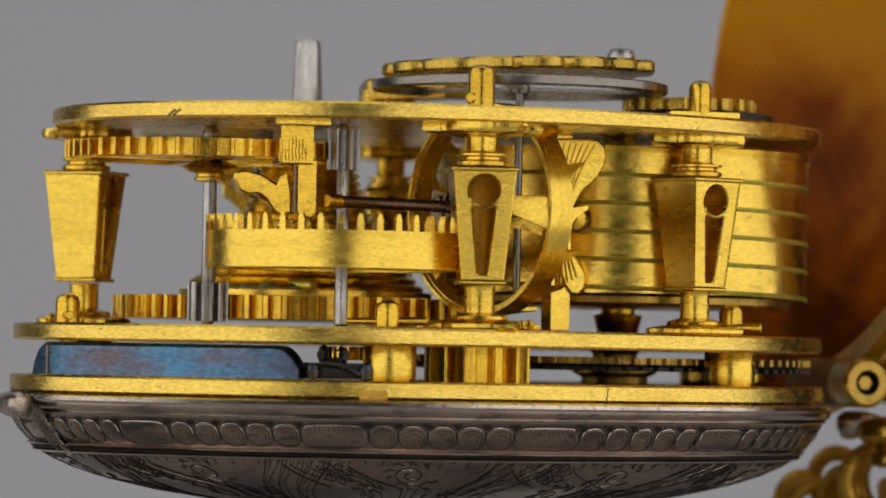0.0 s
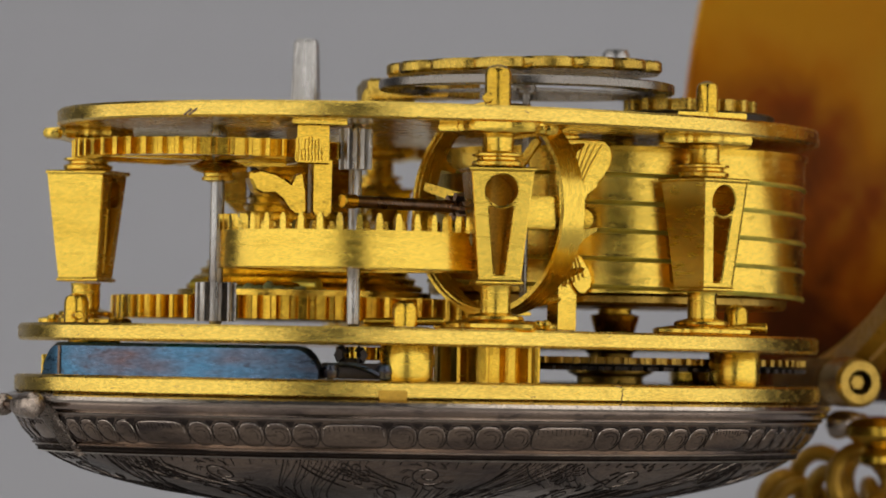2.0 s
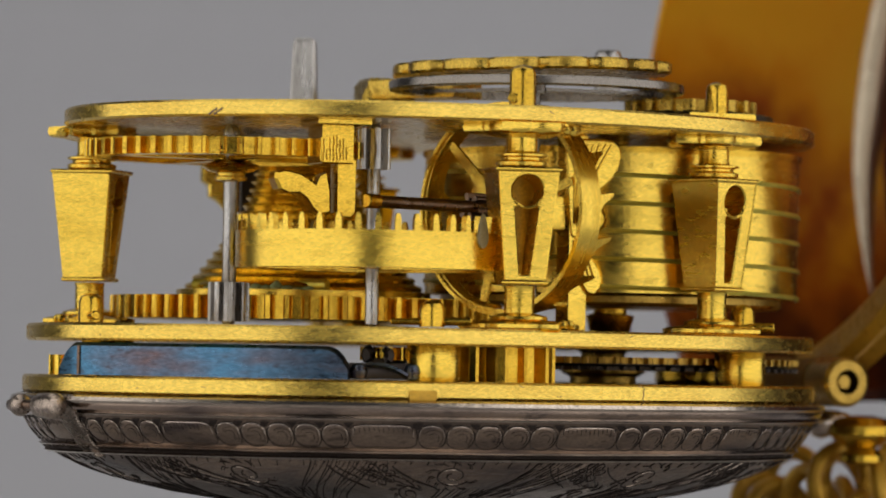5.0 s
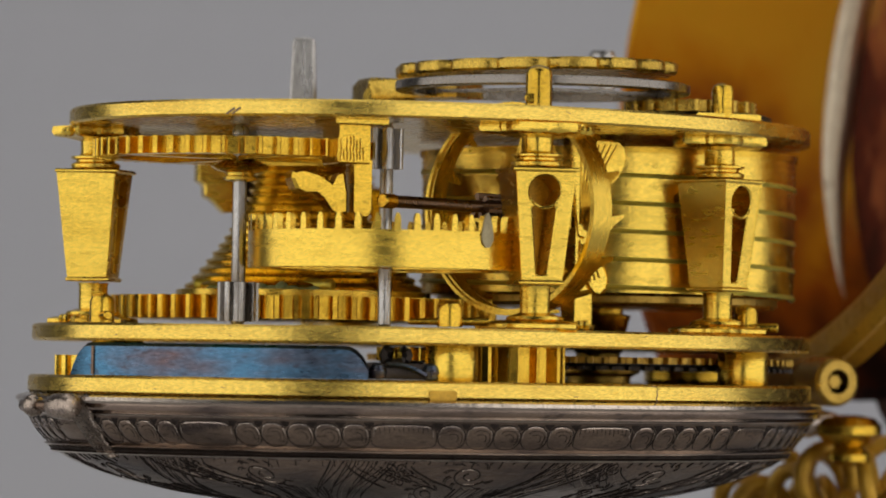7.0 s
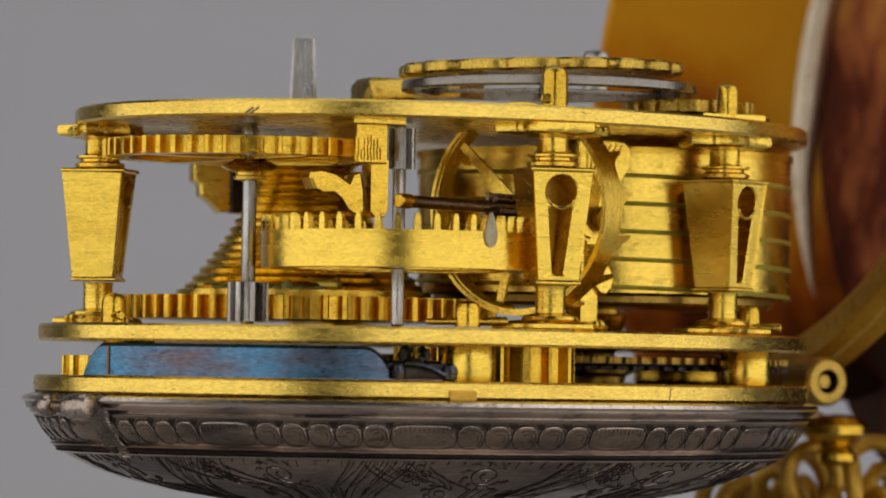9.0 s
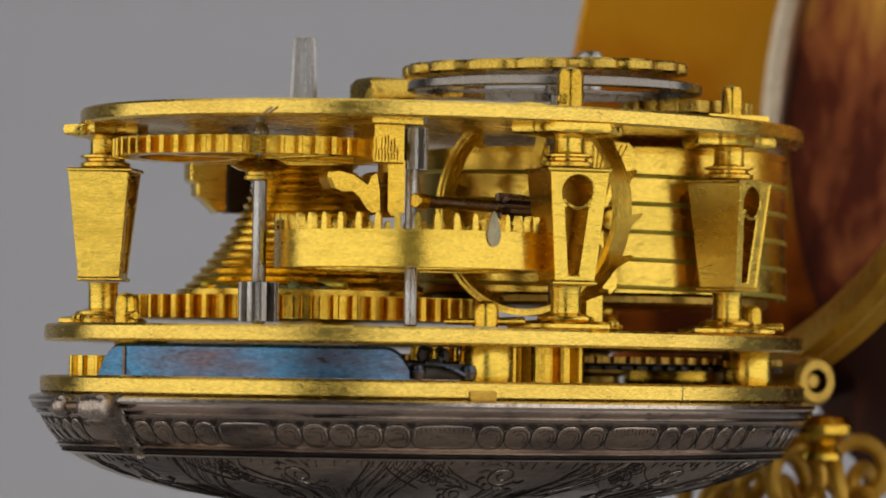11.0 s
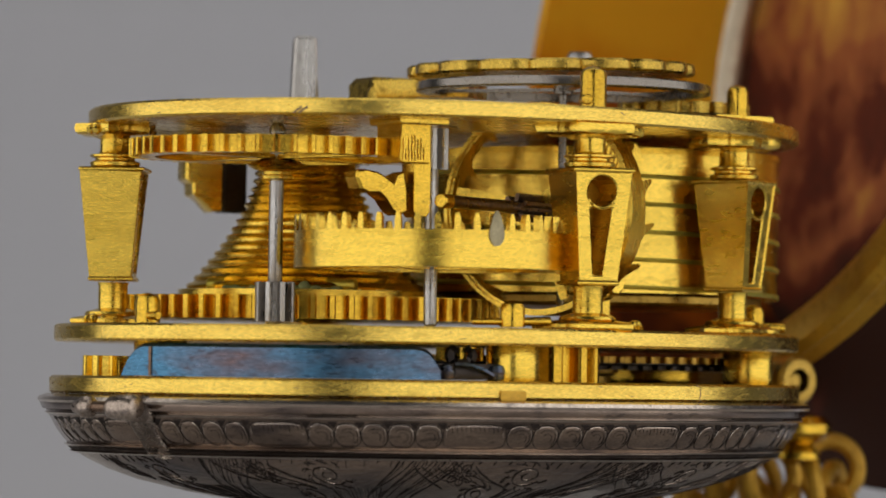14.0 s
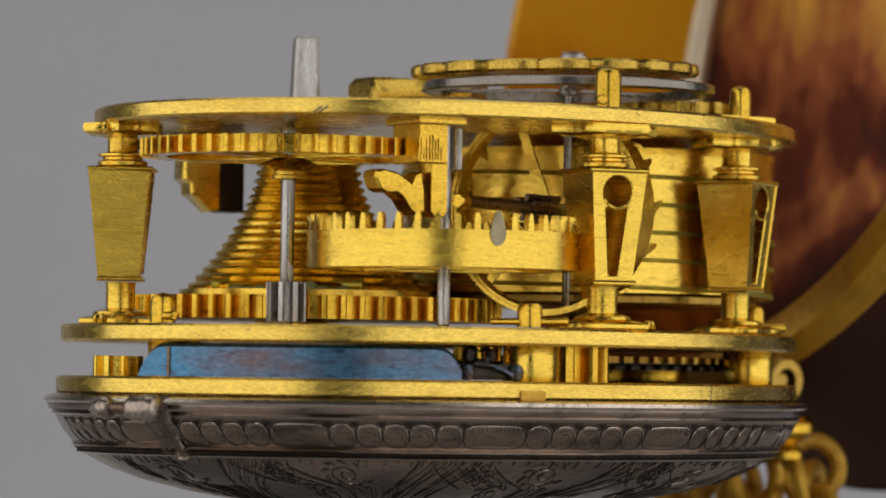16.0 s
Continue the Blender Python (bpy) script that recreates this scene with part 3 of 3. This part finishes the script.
bal = part("balance_wheel", crossings(*BX, 268, 274, 14, 240, 3, 20, lathe([(8, 262), (16, 264), (16, 280), (8, 282)], *BX, 24), 20), BALANCE_STEEL, mov, "thin three-armed steel balance wheel")


def ring_mesh(x, y, r0, r1, z0, z1, seg=96, ch=2):
    bm = bmesh.new()
    prof = ((r1 - ch, z0), (r1, z0 + ch), (r1, z1 - ch), (r1 - ch, z1), (r0, z1), (r0, z0), (r1 - ch, z0))
    loops(bm, [[Vector((x + r * math.cos(2 * math.pi * i / seg), y + r * math.sin(2 * math.pi * i / seg), z)) for i in range(seg)] for r, z in prof], cap=(False, False))
    bmesh.ops.remove_doubles(bm, verts=bm.verts[:], dist=0.01)
    return bm


part("rim", ring_mesh(*BX, 222, 254, 264, 280), BALANCE_STEEL, bal)
part("verge", lathe([(5, -115), (7, -110), (7, 262), (5, 290)], *BX, 16), BALANCE_STEEL, bal)


def cock_outline():
    pts = []
    for i in range(144):
        a = 2 * math.pi * i / 144
        k = 0.96 + 0.075 * abs(math.sin(8 * a)) ** 0.5 + 0.012 * math.sin(5 * a)
        pts.append((244 * k * math.cos(a), 184 * k * math.sin(a)))
    return pts


ck = part("balance_cock", prism(cock_outline(), 296, 317, None, Matrix.Translation((97, -197, 0)) @ Matrix.Rotation(radians(-32), 4, "Z") @ Matrix.Rotation(radians(-0.8), 4, "Y"), 4), GILT_OLD, mov, "pierced and engraved gilt balance cock")
part("neck", block(-70, -30, 262, 294, 180, 92, 140), GILT_OLD, ck)
part("foot", block(-134, 42, 222, 300, 86, 90, 10, None, 12), GILT_OLD, ck)
part("foot_screw", lathe([(26, 0), (28, 3), (28, 8), (16, 12), (4, 12)], seg=24, m=rod_matrix((-150, 0, 262), (-150, -30, 262))[0]), GILT_OLD, ck)
part("cock_pin", lathe([(24, 300), (25, 360), (20, 370)], 287, 168, 24), STEEL, mov)

rg = part("regulator_disc", gear(400, -60, 246, 266, 18, 118, 14, 0.6), GILT_OLD, mov)
part("dial", lathe([(130, 222), (140, 226), (140, 240), (130, 244)], 410, -40, 64), BLACK, rg)

# fusee stop at the rear
fs = part("stop_block", prism([(-36, 194), (32, 194), (32, 64), (14, 62), (-8, 84), (-22, 92), (-24, 112), (-36, 120)], -30, 30, None, Matrix.Translation((-408, 240, 0)) @ Matrix.Rotation(radians(90), 4, "X"), 4), GILT, mov)
part("blade", block(-352, 240, 62, 158, 40, 60, 0), BLACK, fs)

# ---- under the pillar plate ----
part("motion_pinion", gear(31, -369, -233, -173, 11, 90, 24, 0.55), GILT_DULL, mov, angle=30)
part("small_gear", gear(-683, -172, -233, -199, 8, 43, 12, 0.55), GILT, mov, angle=30)
cr = part("count_wheel", gear(250, 150, -198, -187, 84, 385, 14, 0.5), BROWN_BRASS, mov)
part("lower_teeth", gear(250, 150, -210, -203, 84, 385, 14, 0.5, 2), BLACK, cr)
part("web", lathe([(360, -203), (364, -200), (364, -197), (360, -196)], 250, 150, 96), BLACK, cr)
part("hub", lathe([(60, -233), (60, -222), (76, -214), (76, -204), (40, -198), (40, -180), (50, -173)], 284, 153, 40), BROWN_BRASS, mov)
part("stop_wheel", lathe([(85, -233), (90, -226), (90, -205), (85, -202)], 500, 330, 40), GILT_DULL, mov)


def blue_spring():
    bm = bmesh.new()
    c, s = math.cos(radians(OVAL_TURN)), math.sin(radians(OVAL_TURN))
    rings = []
    n = 60
    for i in range(n):
        t = radians(173.3 + 53.7 * i / (n - 1))
        f = i / (n - 1)
        top = -178 - 34 * max(0, (f - 0.93) / 0.07) ** 2.5 - 50 * max(0, (0.12 - f) / 0.12) ** 2.4
        tuck = 3 * max(0, (0.11 - f) / 0.11)
        px, py = (752 - tuck) * math.cos(t), (572 - tuck) * math.sin(t)
        q = (752 - 55) * math.cos(t), (572 - 55) * math.sin(t)
        o = Vector((-57 + px * c - py * s, -34 + px * s + py * c, 0))
        k = Vector((-57 + q[0] * c - q[1] * s, -34 + q[0] * s + q[1] * c, 0))
        e = (o - k).normalized() * 6
        rings.append([Vector((*p.xy, z)) for p, z in ((k, -232), (o, -232), (o, top - 6), (o - e, top), (k, top))])
    loops(bm, rings)
    return bm


sp = part("click_spring", blue_spring(), BLUE, mov, "thick blued steel spring, mottled blue and purple")
def spring_seam(f):
    """The forged shoulder near the tip: a brown upright welt across the face of the spring."""
    t, c, s = radians(173.3 + 53.7 * f), math.cos(radians(OVAL_TURN)), math.sin(radians(OVAL_TURN))
    px, py = 751.5 * math.cos(t), 571.5 * math.sin(t)
    return wire([Vector((-57 + px * c - py * s, -34 + px * s + py * c, z)) for z in (-231, -216, -200, -184)], 4)


part("shoulder", spring_seam(0.135), DARK_STEEL, sp, "brown welt near the spring's tip")
for bx, by in ((-238, -628), (-150, -622)):
    part("scroll", lathe([(2, -232), (12, -230), (15, -218), (11, -208), (2, -205)], bx, by - 4, 20), BLUE, sp)
part("scroll_body", prism([(-104, -12), (-60, -10), (-30, -8), (6, -10), (10, 10), (-20, 20), (-106, 20)], -231, -205, None, Matrix.Translation((-150, -614, 0)), 3), BLACK, sp)
part("scroll_stem", wire([Vector((-225 + 66 * f, -632 - 4 * f, -207 - 18 * f + 6 * math.sin(3.14 * f))) for f in [q / 8 for q in range(9)]], 4.5), BLUE, sp)
part("hook", wire([Vector((-205 + 19 * math.cos(a), -606, -192 + 14 * math.sin(a))) for a in [radians(120 + 30 * q) for q in range(11)]], 9.5), BLACK, sp)
part("ratchet", gear(-190, -560, -200, -178, 9, 40, 12, 0.5), GILT_DULL, sp)

# ---- silver dial cover ----
sil = thing("silver_cover", "engraved tarnished silver watch cover under the dial plate", "watch cover")
moved.append(sil)
SA, SB = 778, 596


def silver_bowl(prof, cap):
    bm = bmesh.new()
    loops(bm, [[Vector((*p, z)) for p in oval(-57, -34, SA, SB, k, 200)] for k, z in prof], cap=cap)
    return bm


def ring_oval(prof):
    bm = bmesh.new()
    prof = list(prof) + [prof[0]]
    loops(bm, [[Vector((*p, z)) for p in oval(-57, -34, SA, SB, k, 200)] for k, z in prof], cap=(False, False))
    bmesh.ops.remove_doubles(bm, verts=bm.verts[:], dist=0.001)
    return bm


part("side_band", silver_bowl([(0.97, -259), (1.0, -262), (1.003, -268), (0.995, -282), (0.985, -284), (0.987, -289), (0.978, -293), (0.958, -318), (0.930, -341), (0.925, -345), (0.917, -352), (0.905, -355), (0.88, -350)], (True, True)), SILVER, sil, angle=50)
part("bowl", silver_bowl([(0.914, -353), (0.882, -367), (0.83, -384), (0.76, -401), (0.64, -421), (0.48, -439), (0.3, -450), (0.12, -455), (0.01, -456)], (True, True)), SILVER_ENGRAVED, sil, "engraved silver bowl with foliage", angle=50)
# the lip's highlight is painted in: a brighter silver than the band
part("lip", ring_oval(((0.985, -257), (1.004, -261), (1.008, -267), (1.0, -272), (0.985, -270))), SILVER_BRIGHT, sil, "silver lip, its highlight put into a brighter tone")
part("bead", ring_oval(((0.984, -286), (0.989, -288.5), (0.983, -291), (0.97, -288))), SILVER_BRIGHT, sil)
part("groove", ring_oval(((0.983, -282), (0.9885, -283.2), (0.983, -284.6), (0.97, -283))), SILVER_DARK, sil)
part("bead", ring_oval(((0.931, -339), (0.939, -342), (0.931, -345), (0.90, -342))), SILVER_BRIGHT, sil)
part("groove", ring_oval(((0.926, -345), (0.929, -347.5), (0.922, -350.5), (0.90, -348))), SILVER_DARK, sil)
part("bead", ring_oval(((0.919, -350.5), (0.926, -353.5), (0.916, -356.5), (0.89, -354))), SILVER_BRIGHT, sil)


def on_bowl(t, z, lift=0.0):
    """A place on the cover's outside at oval angle t and height z, lifted outwards."""
    zs = (-262, -284, -293, -318, -341, -353, -367, -384, -401, -421, -439, -450, -456)
    ks = (1.0, 0.987, 0.978, 0.958, 0.930, 0.914, 0.882, 0.83, 0.76, 0.64, 0.48, 0.3, 0.01)
    k = float(np.interp(-z, [-q for q in zs], ks))
    c, s = math.cos(radians(OVAL_TURN)), math.sin(radians(OVAL_TURN))
    px, py = (SA * k + lift) * math.cos(t), (SB * k + lift) * math.sin(t)
    return Vector((-57 + px * c - py * s, -34 + px * s + py * c, z - (lift * 0.6 if z < -356 else 0)))


# engraved band: groups of round scallops between plain oblong panels
brng = random.Random(12)
step = 0.068
t = radians(150)
col = 0
while t < radians(360):
    wide = col % 6 == 5
    w = step * (2.4 if wide else 1.0)
    edge = []
    ct, cz = t + w * 0.5, -316.5
    for i in range(20):
        th = 2 * math.pi * i / 20
        e = 0.45 if wide else 0.82
        c, q = math.cos(th), math.sin(th)
        edge.append((ct + 0.49 * w * math.copysign(abs(c) ** e, c), cz + 19.5 * math.copysign(abs(q) ** e, q)))
    part("arch", wire([on_bowl(a, z, 0.1) for a, z in edge + edge[:1]], 0.9), SILVER_DARK, sil)
    part("arch_rim", wire([on_bowl(ct + (a - ct) * 0.9, cz + (z - cz) * 0.92, 0.6) for a, z in edge[:11]], 0.7), SILVER_BRIGHT, sil)
    bm = bmesh.new()
    rows = []
    for q, lift in ((0.97, -0.5), (0.91, 0.5), (0.60, 0.7), (0.30, 0.8), (0.1, 0.8)):
        rows.append([bm.verts.new(on_bowl(ct + (a - ct) * q, cz + (z - cz) * q, lift)) for a, z in edge])
    for ra, rb in zip(rows, rows[1:]):
        for a in range(20):
            bm.faces.new((ra[a], ra[(a + 1) % 20], rb[(a + 1) % 20], rb[a]))
    bm.faces.new(rows[-1])
    part("scallop", bm, SILVER, sil, angle=80)
    if wide:
        # a row of short upright cuts along the head of the panel
        for k in range(13):
            a = ct + w * 0.42 * (k / 6 - 1)
            part("cut", wire([on_bowl(a, -301 + brng.uniform(-1, 1), 0.7), on_bowl(a + 0.002, -308 + brng.uniform(-4, 2), 0.8)], 0.6), SILVER_DARK, sil)
    else:
        for q in (0.66, 0.36):
            ring = [(ct + (a - ct) * q + 0.004, cz + (z - cz) * q - 1.5) for a, z in edge]
            part("cut", wire([on_bowl(a, z, 0.75) for a, z in ring[17:] + ring[:9]], 0.6), SILVER_DARK, sil)
    bm = bmesh.new()
    notch = [on_bowl(t + da, z, 1.0) for da, z in ((-0.013, -296), (0.013, -296), (0.0, -305))]
    loops(bm, [notch, [p + Vector((0, 0, 0.8)) for p in notch]])
    part("notch", bm, SILVER_DARK, sil, smooth=False)
    t += w
    col += 1
# engraved foliage: flowers, curling scrolls and fans of long cuts, one after another round the bowl
rng = random.Random(4)


def cut_line(name, pts, r, mat=None):
    return part(name, wire([on_bowl(a, max(-446, min(-357.5, z)), 0.15) for a, z in pts], r * 1.3, 4), mat or SILVER_DARK, sil)


def flower(a0, z0, r):
    for k in range(7):
        th = 2 * math.pi * k / 7 + 0.2
        loop = []
        for i in range(13):
            b = math.pi * i / 12
            rad, off = r * (0.35 + 0.65 * math.sin(b)), 0.42 * math.cos(b)
            loop.append((a0 + rad * 1.25 * math.cos(th + off) / 640, z0 + rad * 0.8 * math.sin(th + off)))
        cut_line("petal", loop, 0.85)
        cut_line("petal_rib", [(a0 + r * q * 1.25 * math.cos(th) / 640, z0 + r * q * 0.8 * math.sin(th)) for q in (0.3, 0.5, 0.75)], 0.6)
    cut_line("flower_eye", [(a0 + 4.5 * math.cos(b) / 640, z0 + 4 * math.sin(b)) for b in [0.7 * i for i in range(10)]], 0.8)


def scroll(a0, z0, r, sgn):
    for k, rr in enumerate((1.0, 0.86)):
        pts = []
        for i in range(40):
            ang = sgn * (0.5 + i * 0.26)
            rad = r * rr * (1 - i / 48)
            pts.append((a0 + rad * 1.35 * math.cos(ang) / 640, z0 + rad * 0.75 * math.sin(ang)))
        cut_line("tendril", pts, 1.0 if k == 0 else 0.6, SILVER_DARK if k == 0 else SILVER_MID)
    for k in range(9):
        th = sgn * (0.6 + 0.62 * k)
        base, tip = r * 1.02, r * rng.uniform(1.3, 1.55)
        pts = [(a0 + (base + (tip - base) * q) * 1.35 * math.cos(th + 0.35 * q * q) / 640, z0 + (base + (tip - base) * q) * 0.75 * math.sin(th + 0.35 * q * q)) for q in (0, 0.35, 0.7, 1)]
        cut_line("leaf_stroke", pts, 0.8)
        cut_line("leaf_stroke", [(a + 0.006, z - 1.5) for a, z in pts], 0.6)


def fan(a0, z0, count, lean, reach):
    for k in range(count):
        f = k / max(1, count - 1)
        L = reach * rng.uniform(0.75, 1.1)
        pts = [(a0 + 0.17 * f - lean * q ** 1.3 * (0.8 + 0.4 * f), z0 - L * q - 3 * math.sin(3 * q)) for q in [i / 7 for i in range(8)]]
        cut_line("hatching", pts, 1.2 if k in (0, count - 1) else rng.uniform(0.45, 0.8), SILVER_MID if k % 5 == 2 else SILVER_DARK)


a0, k = radians(160), 0
while a0 < radians(350):
    if k % 3 == 0:
        flower(a0 + 0.05, -378 + rng.uniform(-3, 3), 23)
        scroll(a0 + 0.12, -414, 20, 1)
        a0 += 0.20
    elif k % 3 == 1:
        scroll(a0 + 0.05, -384 + rng.uniform(-4, 4), 25, -1)
        fan(a0 + 0.02, -404, 12, 0.10, 40)
        a0 += 0.17
    else:
        fan(a0 + 0.10, -358, 16, 0.20, 74)
        fan(a0 + 0.14, -366, 9, -0.10, 34)
        a0 += 0.22
    k += 1
for k in range(90):
    a = radians(160) + radians(190) * k / 90 + rng.uniform(-0.01, 0.01)
    cut_line("comb_cut", [(a, -357.5), (a - 0.006, -357.5 - rng.uniform(3, 11))], 0.7)

HA, HB = Vector((-697, -534, -277)), Vector((-804, -370, -277))
for f0, f1, r0, r1 in ((0.20, 0.535, 22, 20), (0.69, 0.93, 19, 12)):
    _m, _L = rod_matrix(HA.lerp(HB, f0), HA.lerp(HB, f1))
    part("hinge_knuckle", lathe([(r0 * 0.45, 0), (r0 * 0.8, 3), (r0 * 0.97, 9), (r0, 16), ((r0 + r1) * 0.5, _L * 0.55), (r1, _L - 14), (r1 * 0.85, _L - 6), (r1 * 0.5, _L - 1), (1, _L)], seg=32, m=_m), SILVER_MID, sil, "worn silver hinge knuckle")
part("hinge_pin", rod(HA.lerp(HB, 0.3), HA.lerp(HB, 0.8), 9), DARK_STEEL, sil)
# the leaf is a chased strap that runs from the knuckle down the side and tapers into the bowl
bm = bmesh.new()
rows = []
for i in range(15):
    f = i / 14
    z = -258 - 100 * f
    half = 42 - 18 * f + 3.5 * math.sin(9 * f)
    row = []
    for q in range(9):
        u = q / 4 - 1
        bulge = (13 - 10 * f) * (1 - u * u) ** 0.5 + 2.2 * math.sin(13 * f + 3.5 * u) + 1.5 * math.sin(5 * u + 21 * f)
        row.append(bm.verts.new(on_bowl(radians(178.8) + (u * half + 10 * f) / 640, z, 1.5 + bulge)))
    rows.append(row)
for ra, rb in zip(rows, rows[1:]):
    for k in range(8):
        bm.faces.new((ra[k], ra[k + 1], rb[k + 1], rb[k]))
bmesh.ops.solidify(bm, geom=bm.faces[:], thickness=4)
part("hinge_leaf", bm, SILVER_MID, sil, "chased silver hinge leaf", angle=80)

# ---- case ----
case = thing("outer_case", "open amber-coloured shell case with gilt rim and hinge", "watch case")
moved.append(case)
K = Vector((746, 202, 0))
hd = Vector((-0.29, 0.957, 0)).normalized()
nd = Vector((hd.y, -hd.x, 0))
CZ = 440
CM = Matrix((( hd.x, 0, nd.x, K.x + 300 * hd.x + 75 * nd.x), (hd.y, 0, nd.y, K.y + 300 * hd.y + 75 * nd.y), (0, 1, 0, CZ), (0, 0, 0, 1)))


def case_ring(k, d, w=560, h=690, n=96, e=2.6, drop=0):
    out = []
    for i in range(n):
        a = 2 * math.pi * i / n
        c, s = math.cos(a), math.sin(a)
        up = (h + drop) * k * math.copysign(abs(s) ** (2 / e), s) - drop
        # the upper half of the case flares outwards
        flare = 26 * (max(0, up + 250) / 260) ** 1.4 - 10
        out.append(CM @ Vector((w * k * math.copysign(abs(c) ** (2 / e), c), up, d + flare)))
    return out


DROP = 110
WALL = dict(drop=50, e=2.1)
bm = bmesh.new()
cols = [case_ring(k, d, **WALL) for k, d in ((1.0, -75), (1.02, -20), (1.01, 395), (0.97, 470), (0.94, 460), (0.97, 395), (0.98, -20), (0.96, -75))]
loops(bm, [[c[i % 96] for c in cols] for i in range(-16, 40)])
part("shell_wall", bm, AMBER, case, "translucent amber-orange mottled shell wall, browner towards the bottom")
bm = bmesh.new()
loops(bm, [case_ring(k, d, drop=DROP) for k, d in ((0.965, 472), (0.9, 510), (0.5, 540), (0.48, 525), (0.88, 490), (0.955, 452))], cap=(True, True))
part("shell_back", bm, LINING, case, "mottled brown and red shell lining, darker towards the bottom")
def hoop(k, d):
    return [CM @ Vector((350 + 1100 * k * math.cos(a), 572 - CZ + 830 * k * math.sin(a), d)) for a in [radians(200 + 60 * i / 60) for i in range(61)]]


bm = bmesh.new()
cols = [hoop(k, d) for k, d in ((0.985, -40), (1.03, -44), (1.05, -26), (1.037, 0), (1.055, 22), (1.035, 44), (0.99, 40), (0.955, 18), (0.955, -18))]
loops(bm, [[c[i] for c in cols] for i in range(61)])
part("rim", bm, RIM_GILT, case, "gilt brass rim of the case")
bm = bmesh.new()
cols = [case_ring(k, d, **WALL) for k, d in ((0.975, 392), (0.950, 398), (0.930, 412), (0.922, 430), (0.926, 450), (0.940, 466), (0.965, 474))]
loops(bm, [[cols[0][i % 96].lerp(c[i % 96], min(1.0, (i + 11) / 10)) for c in cols] for i in range(-10, 30)])
part("inner_lip", bm, PALE, case, "rounded pale metal lip inside the shell", angle=60)
kn = part("hinge_knuckle", ring_mesh(0, 0, 23, 46, 0, 90, 40, 7), BROWN_BRASS, case)
kn.data.transform(Matrix.Scale(U, 4) @ rod_matrix(K + Vector((0, 0, -224)), K + Vector((0, 0, -224)) + hd * 90)[0] @ Matrix.Scale(1 / U, 4))
part("hinge_pin", rod(K + Vector((0, 0, -224)) + hd * 12, K + Vector((0, 0, -224)) + hd * 300, 15, seg=6), BROWN_BRASS, case)
part("hinge_knuckle", rod(K + Vector((0, 0, -224)) + hd * 95, K + Vector((0, 0, -224)) + hd * 300, 44, seg=32), HINGE_BROWN, case)


lug = lathe([(4, -40), (20, -34), (27, -20), (25, 0), (19, 20), (10, 38), (2, 44)], seg=24, m=Matrix.Translation((742, 350, -300)) @ Matrix.Rotation(radians(78), 4, "Y") @ Matrix.Rotation(radians(14), 4, "X"))
part("hinge_lug", lug, SILVER_BRIGHT, case, "worn silver lug beside the hinge")


def torus(at, R, r, rx, ry, rz, seg=32, k=10, sx=1.0):
    bm = bmesh.new()
    m = Matrix.Translation(at) @ Euler((radians(rx), radians(ry), radians(rz))).to_matrix().to_4x4() @ Matrix.Diagonal((sx, 1, 1, 1))
    rings = [[m @ Vector(((R + r * math.cos(b)) * math.cos(a), (R + r * math.cos(b)) * math.sin(a), r * math.sin(b))) for b in [2 * math.pi * j / k for j in range(k)]] for a in [2 * math.pi * i / seg for i in range(seg + 1)]]
    loops(bm, rings, cap=(False, False))
    bmesh.ops.remove_doubles(bm, verts=bm.verts[:], dist=0.01)
    return bm


part("pendant", lathe([(20, -286), (50, -292), (62, -306), (62, -322), (44, -338), (26, -346), (40, -360), (40, -372), (20, -380)], 800, 330, 32), GILT_DULL, case)
chain = thing("watch_chain", "gilt brass chain of round links heaped under the case pendant", "chain")
moved.append(chain)
for dx, dy, dz, R, rx, rz in ((-10, 40, -408, 58, 90, 20), (70, 20, -430, 66, 80, 70), (-70, 90, -440, 48, 100, 120), (120, 60, -392, 54, 90, -20), (20, 160, -420, 60, 75, 40),
                              (-110, 150, -470, 50, 90, 10), (110, 0, -480, 46, 90, 100), (10, 20, -480, 44, 110, 60), (-60, 240, -410, 50, 85, 150), (-130, 260, -450, 44, 100, 30), (40, 230, -470, 52, 80, 90), (150, 120, -440, 50, 95, 45)):
    part("link", torus((790 + dx, 370 + dy, dz), R, 16, rx, 0, rz), RIM_GILT, chain)


# ---- movement of the things ----
def motions():
    tilt = Matrix.Rotation(math.atan(0.015), 4, "Y") @ Matrix.Rotation(math.atan(-0.010), 4, "X")
    for ob in moved:
        walk(ob, [(t, pose(0, 0, 0, 0, 0, TURN_RATE * t) @ (Matrix() if ob is stand else tilt @ Matrix.Translation((0, 0, -7 * U)) if ob is sil else tilt)) for t in range(0, 17, 2)])
    at = Matrix.Translation(Vector((*W3, 0)) * U)
    walk(third, [(t, at @ pose(0, 0, 0, 0, 0, 0.485 * t)) for t in range(0, 17, 4)])
    at = Matrix.Translation(Vector((*W4, 0)) * U)
    walk(con, [(t, at @ pose(0, 0, 0, 0, 0, -4.123 * t)) for t in range(0, 17, 2)])
    walk(cw, [(t, CROWN_POSE @ pose(0, 0, 0, 0, 0, -30.24 * t)) for t in range(0, 17)])


motions()
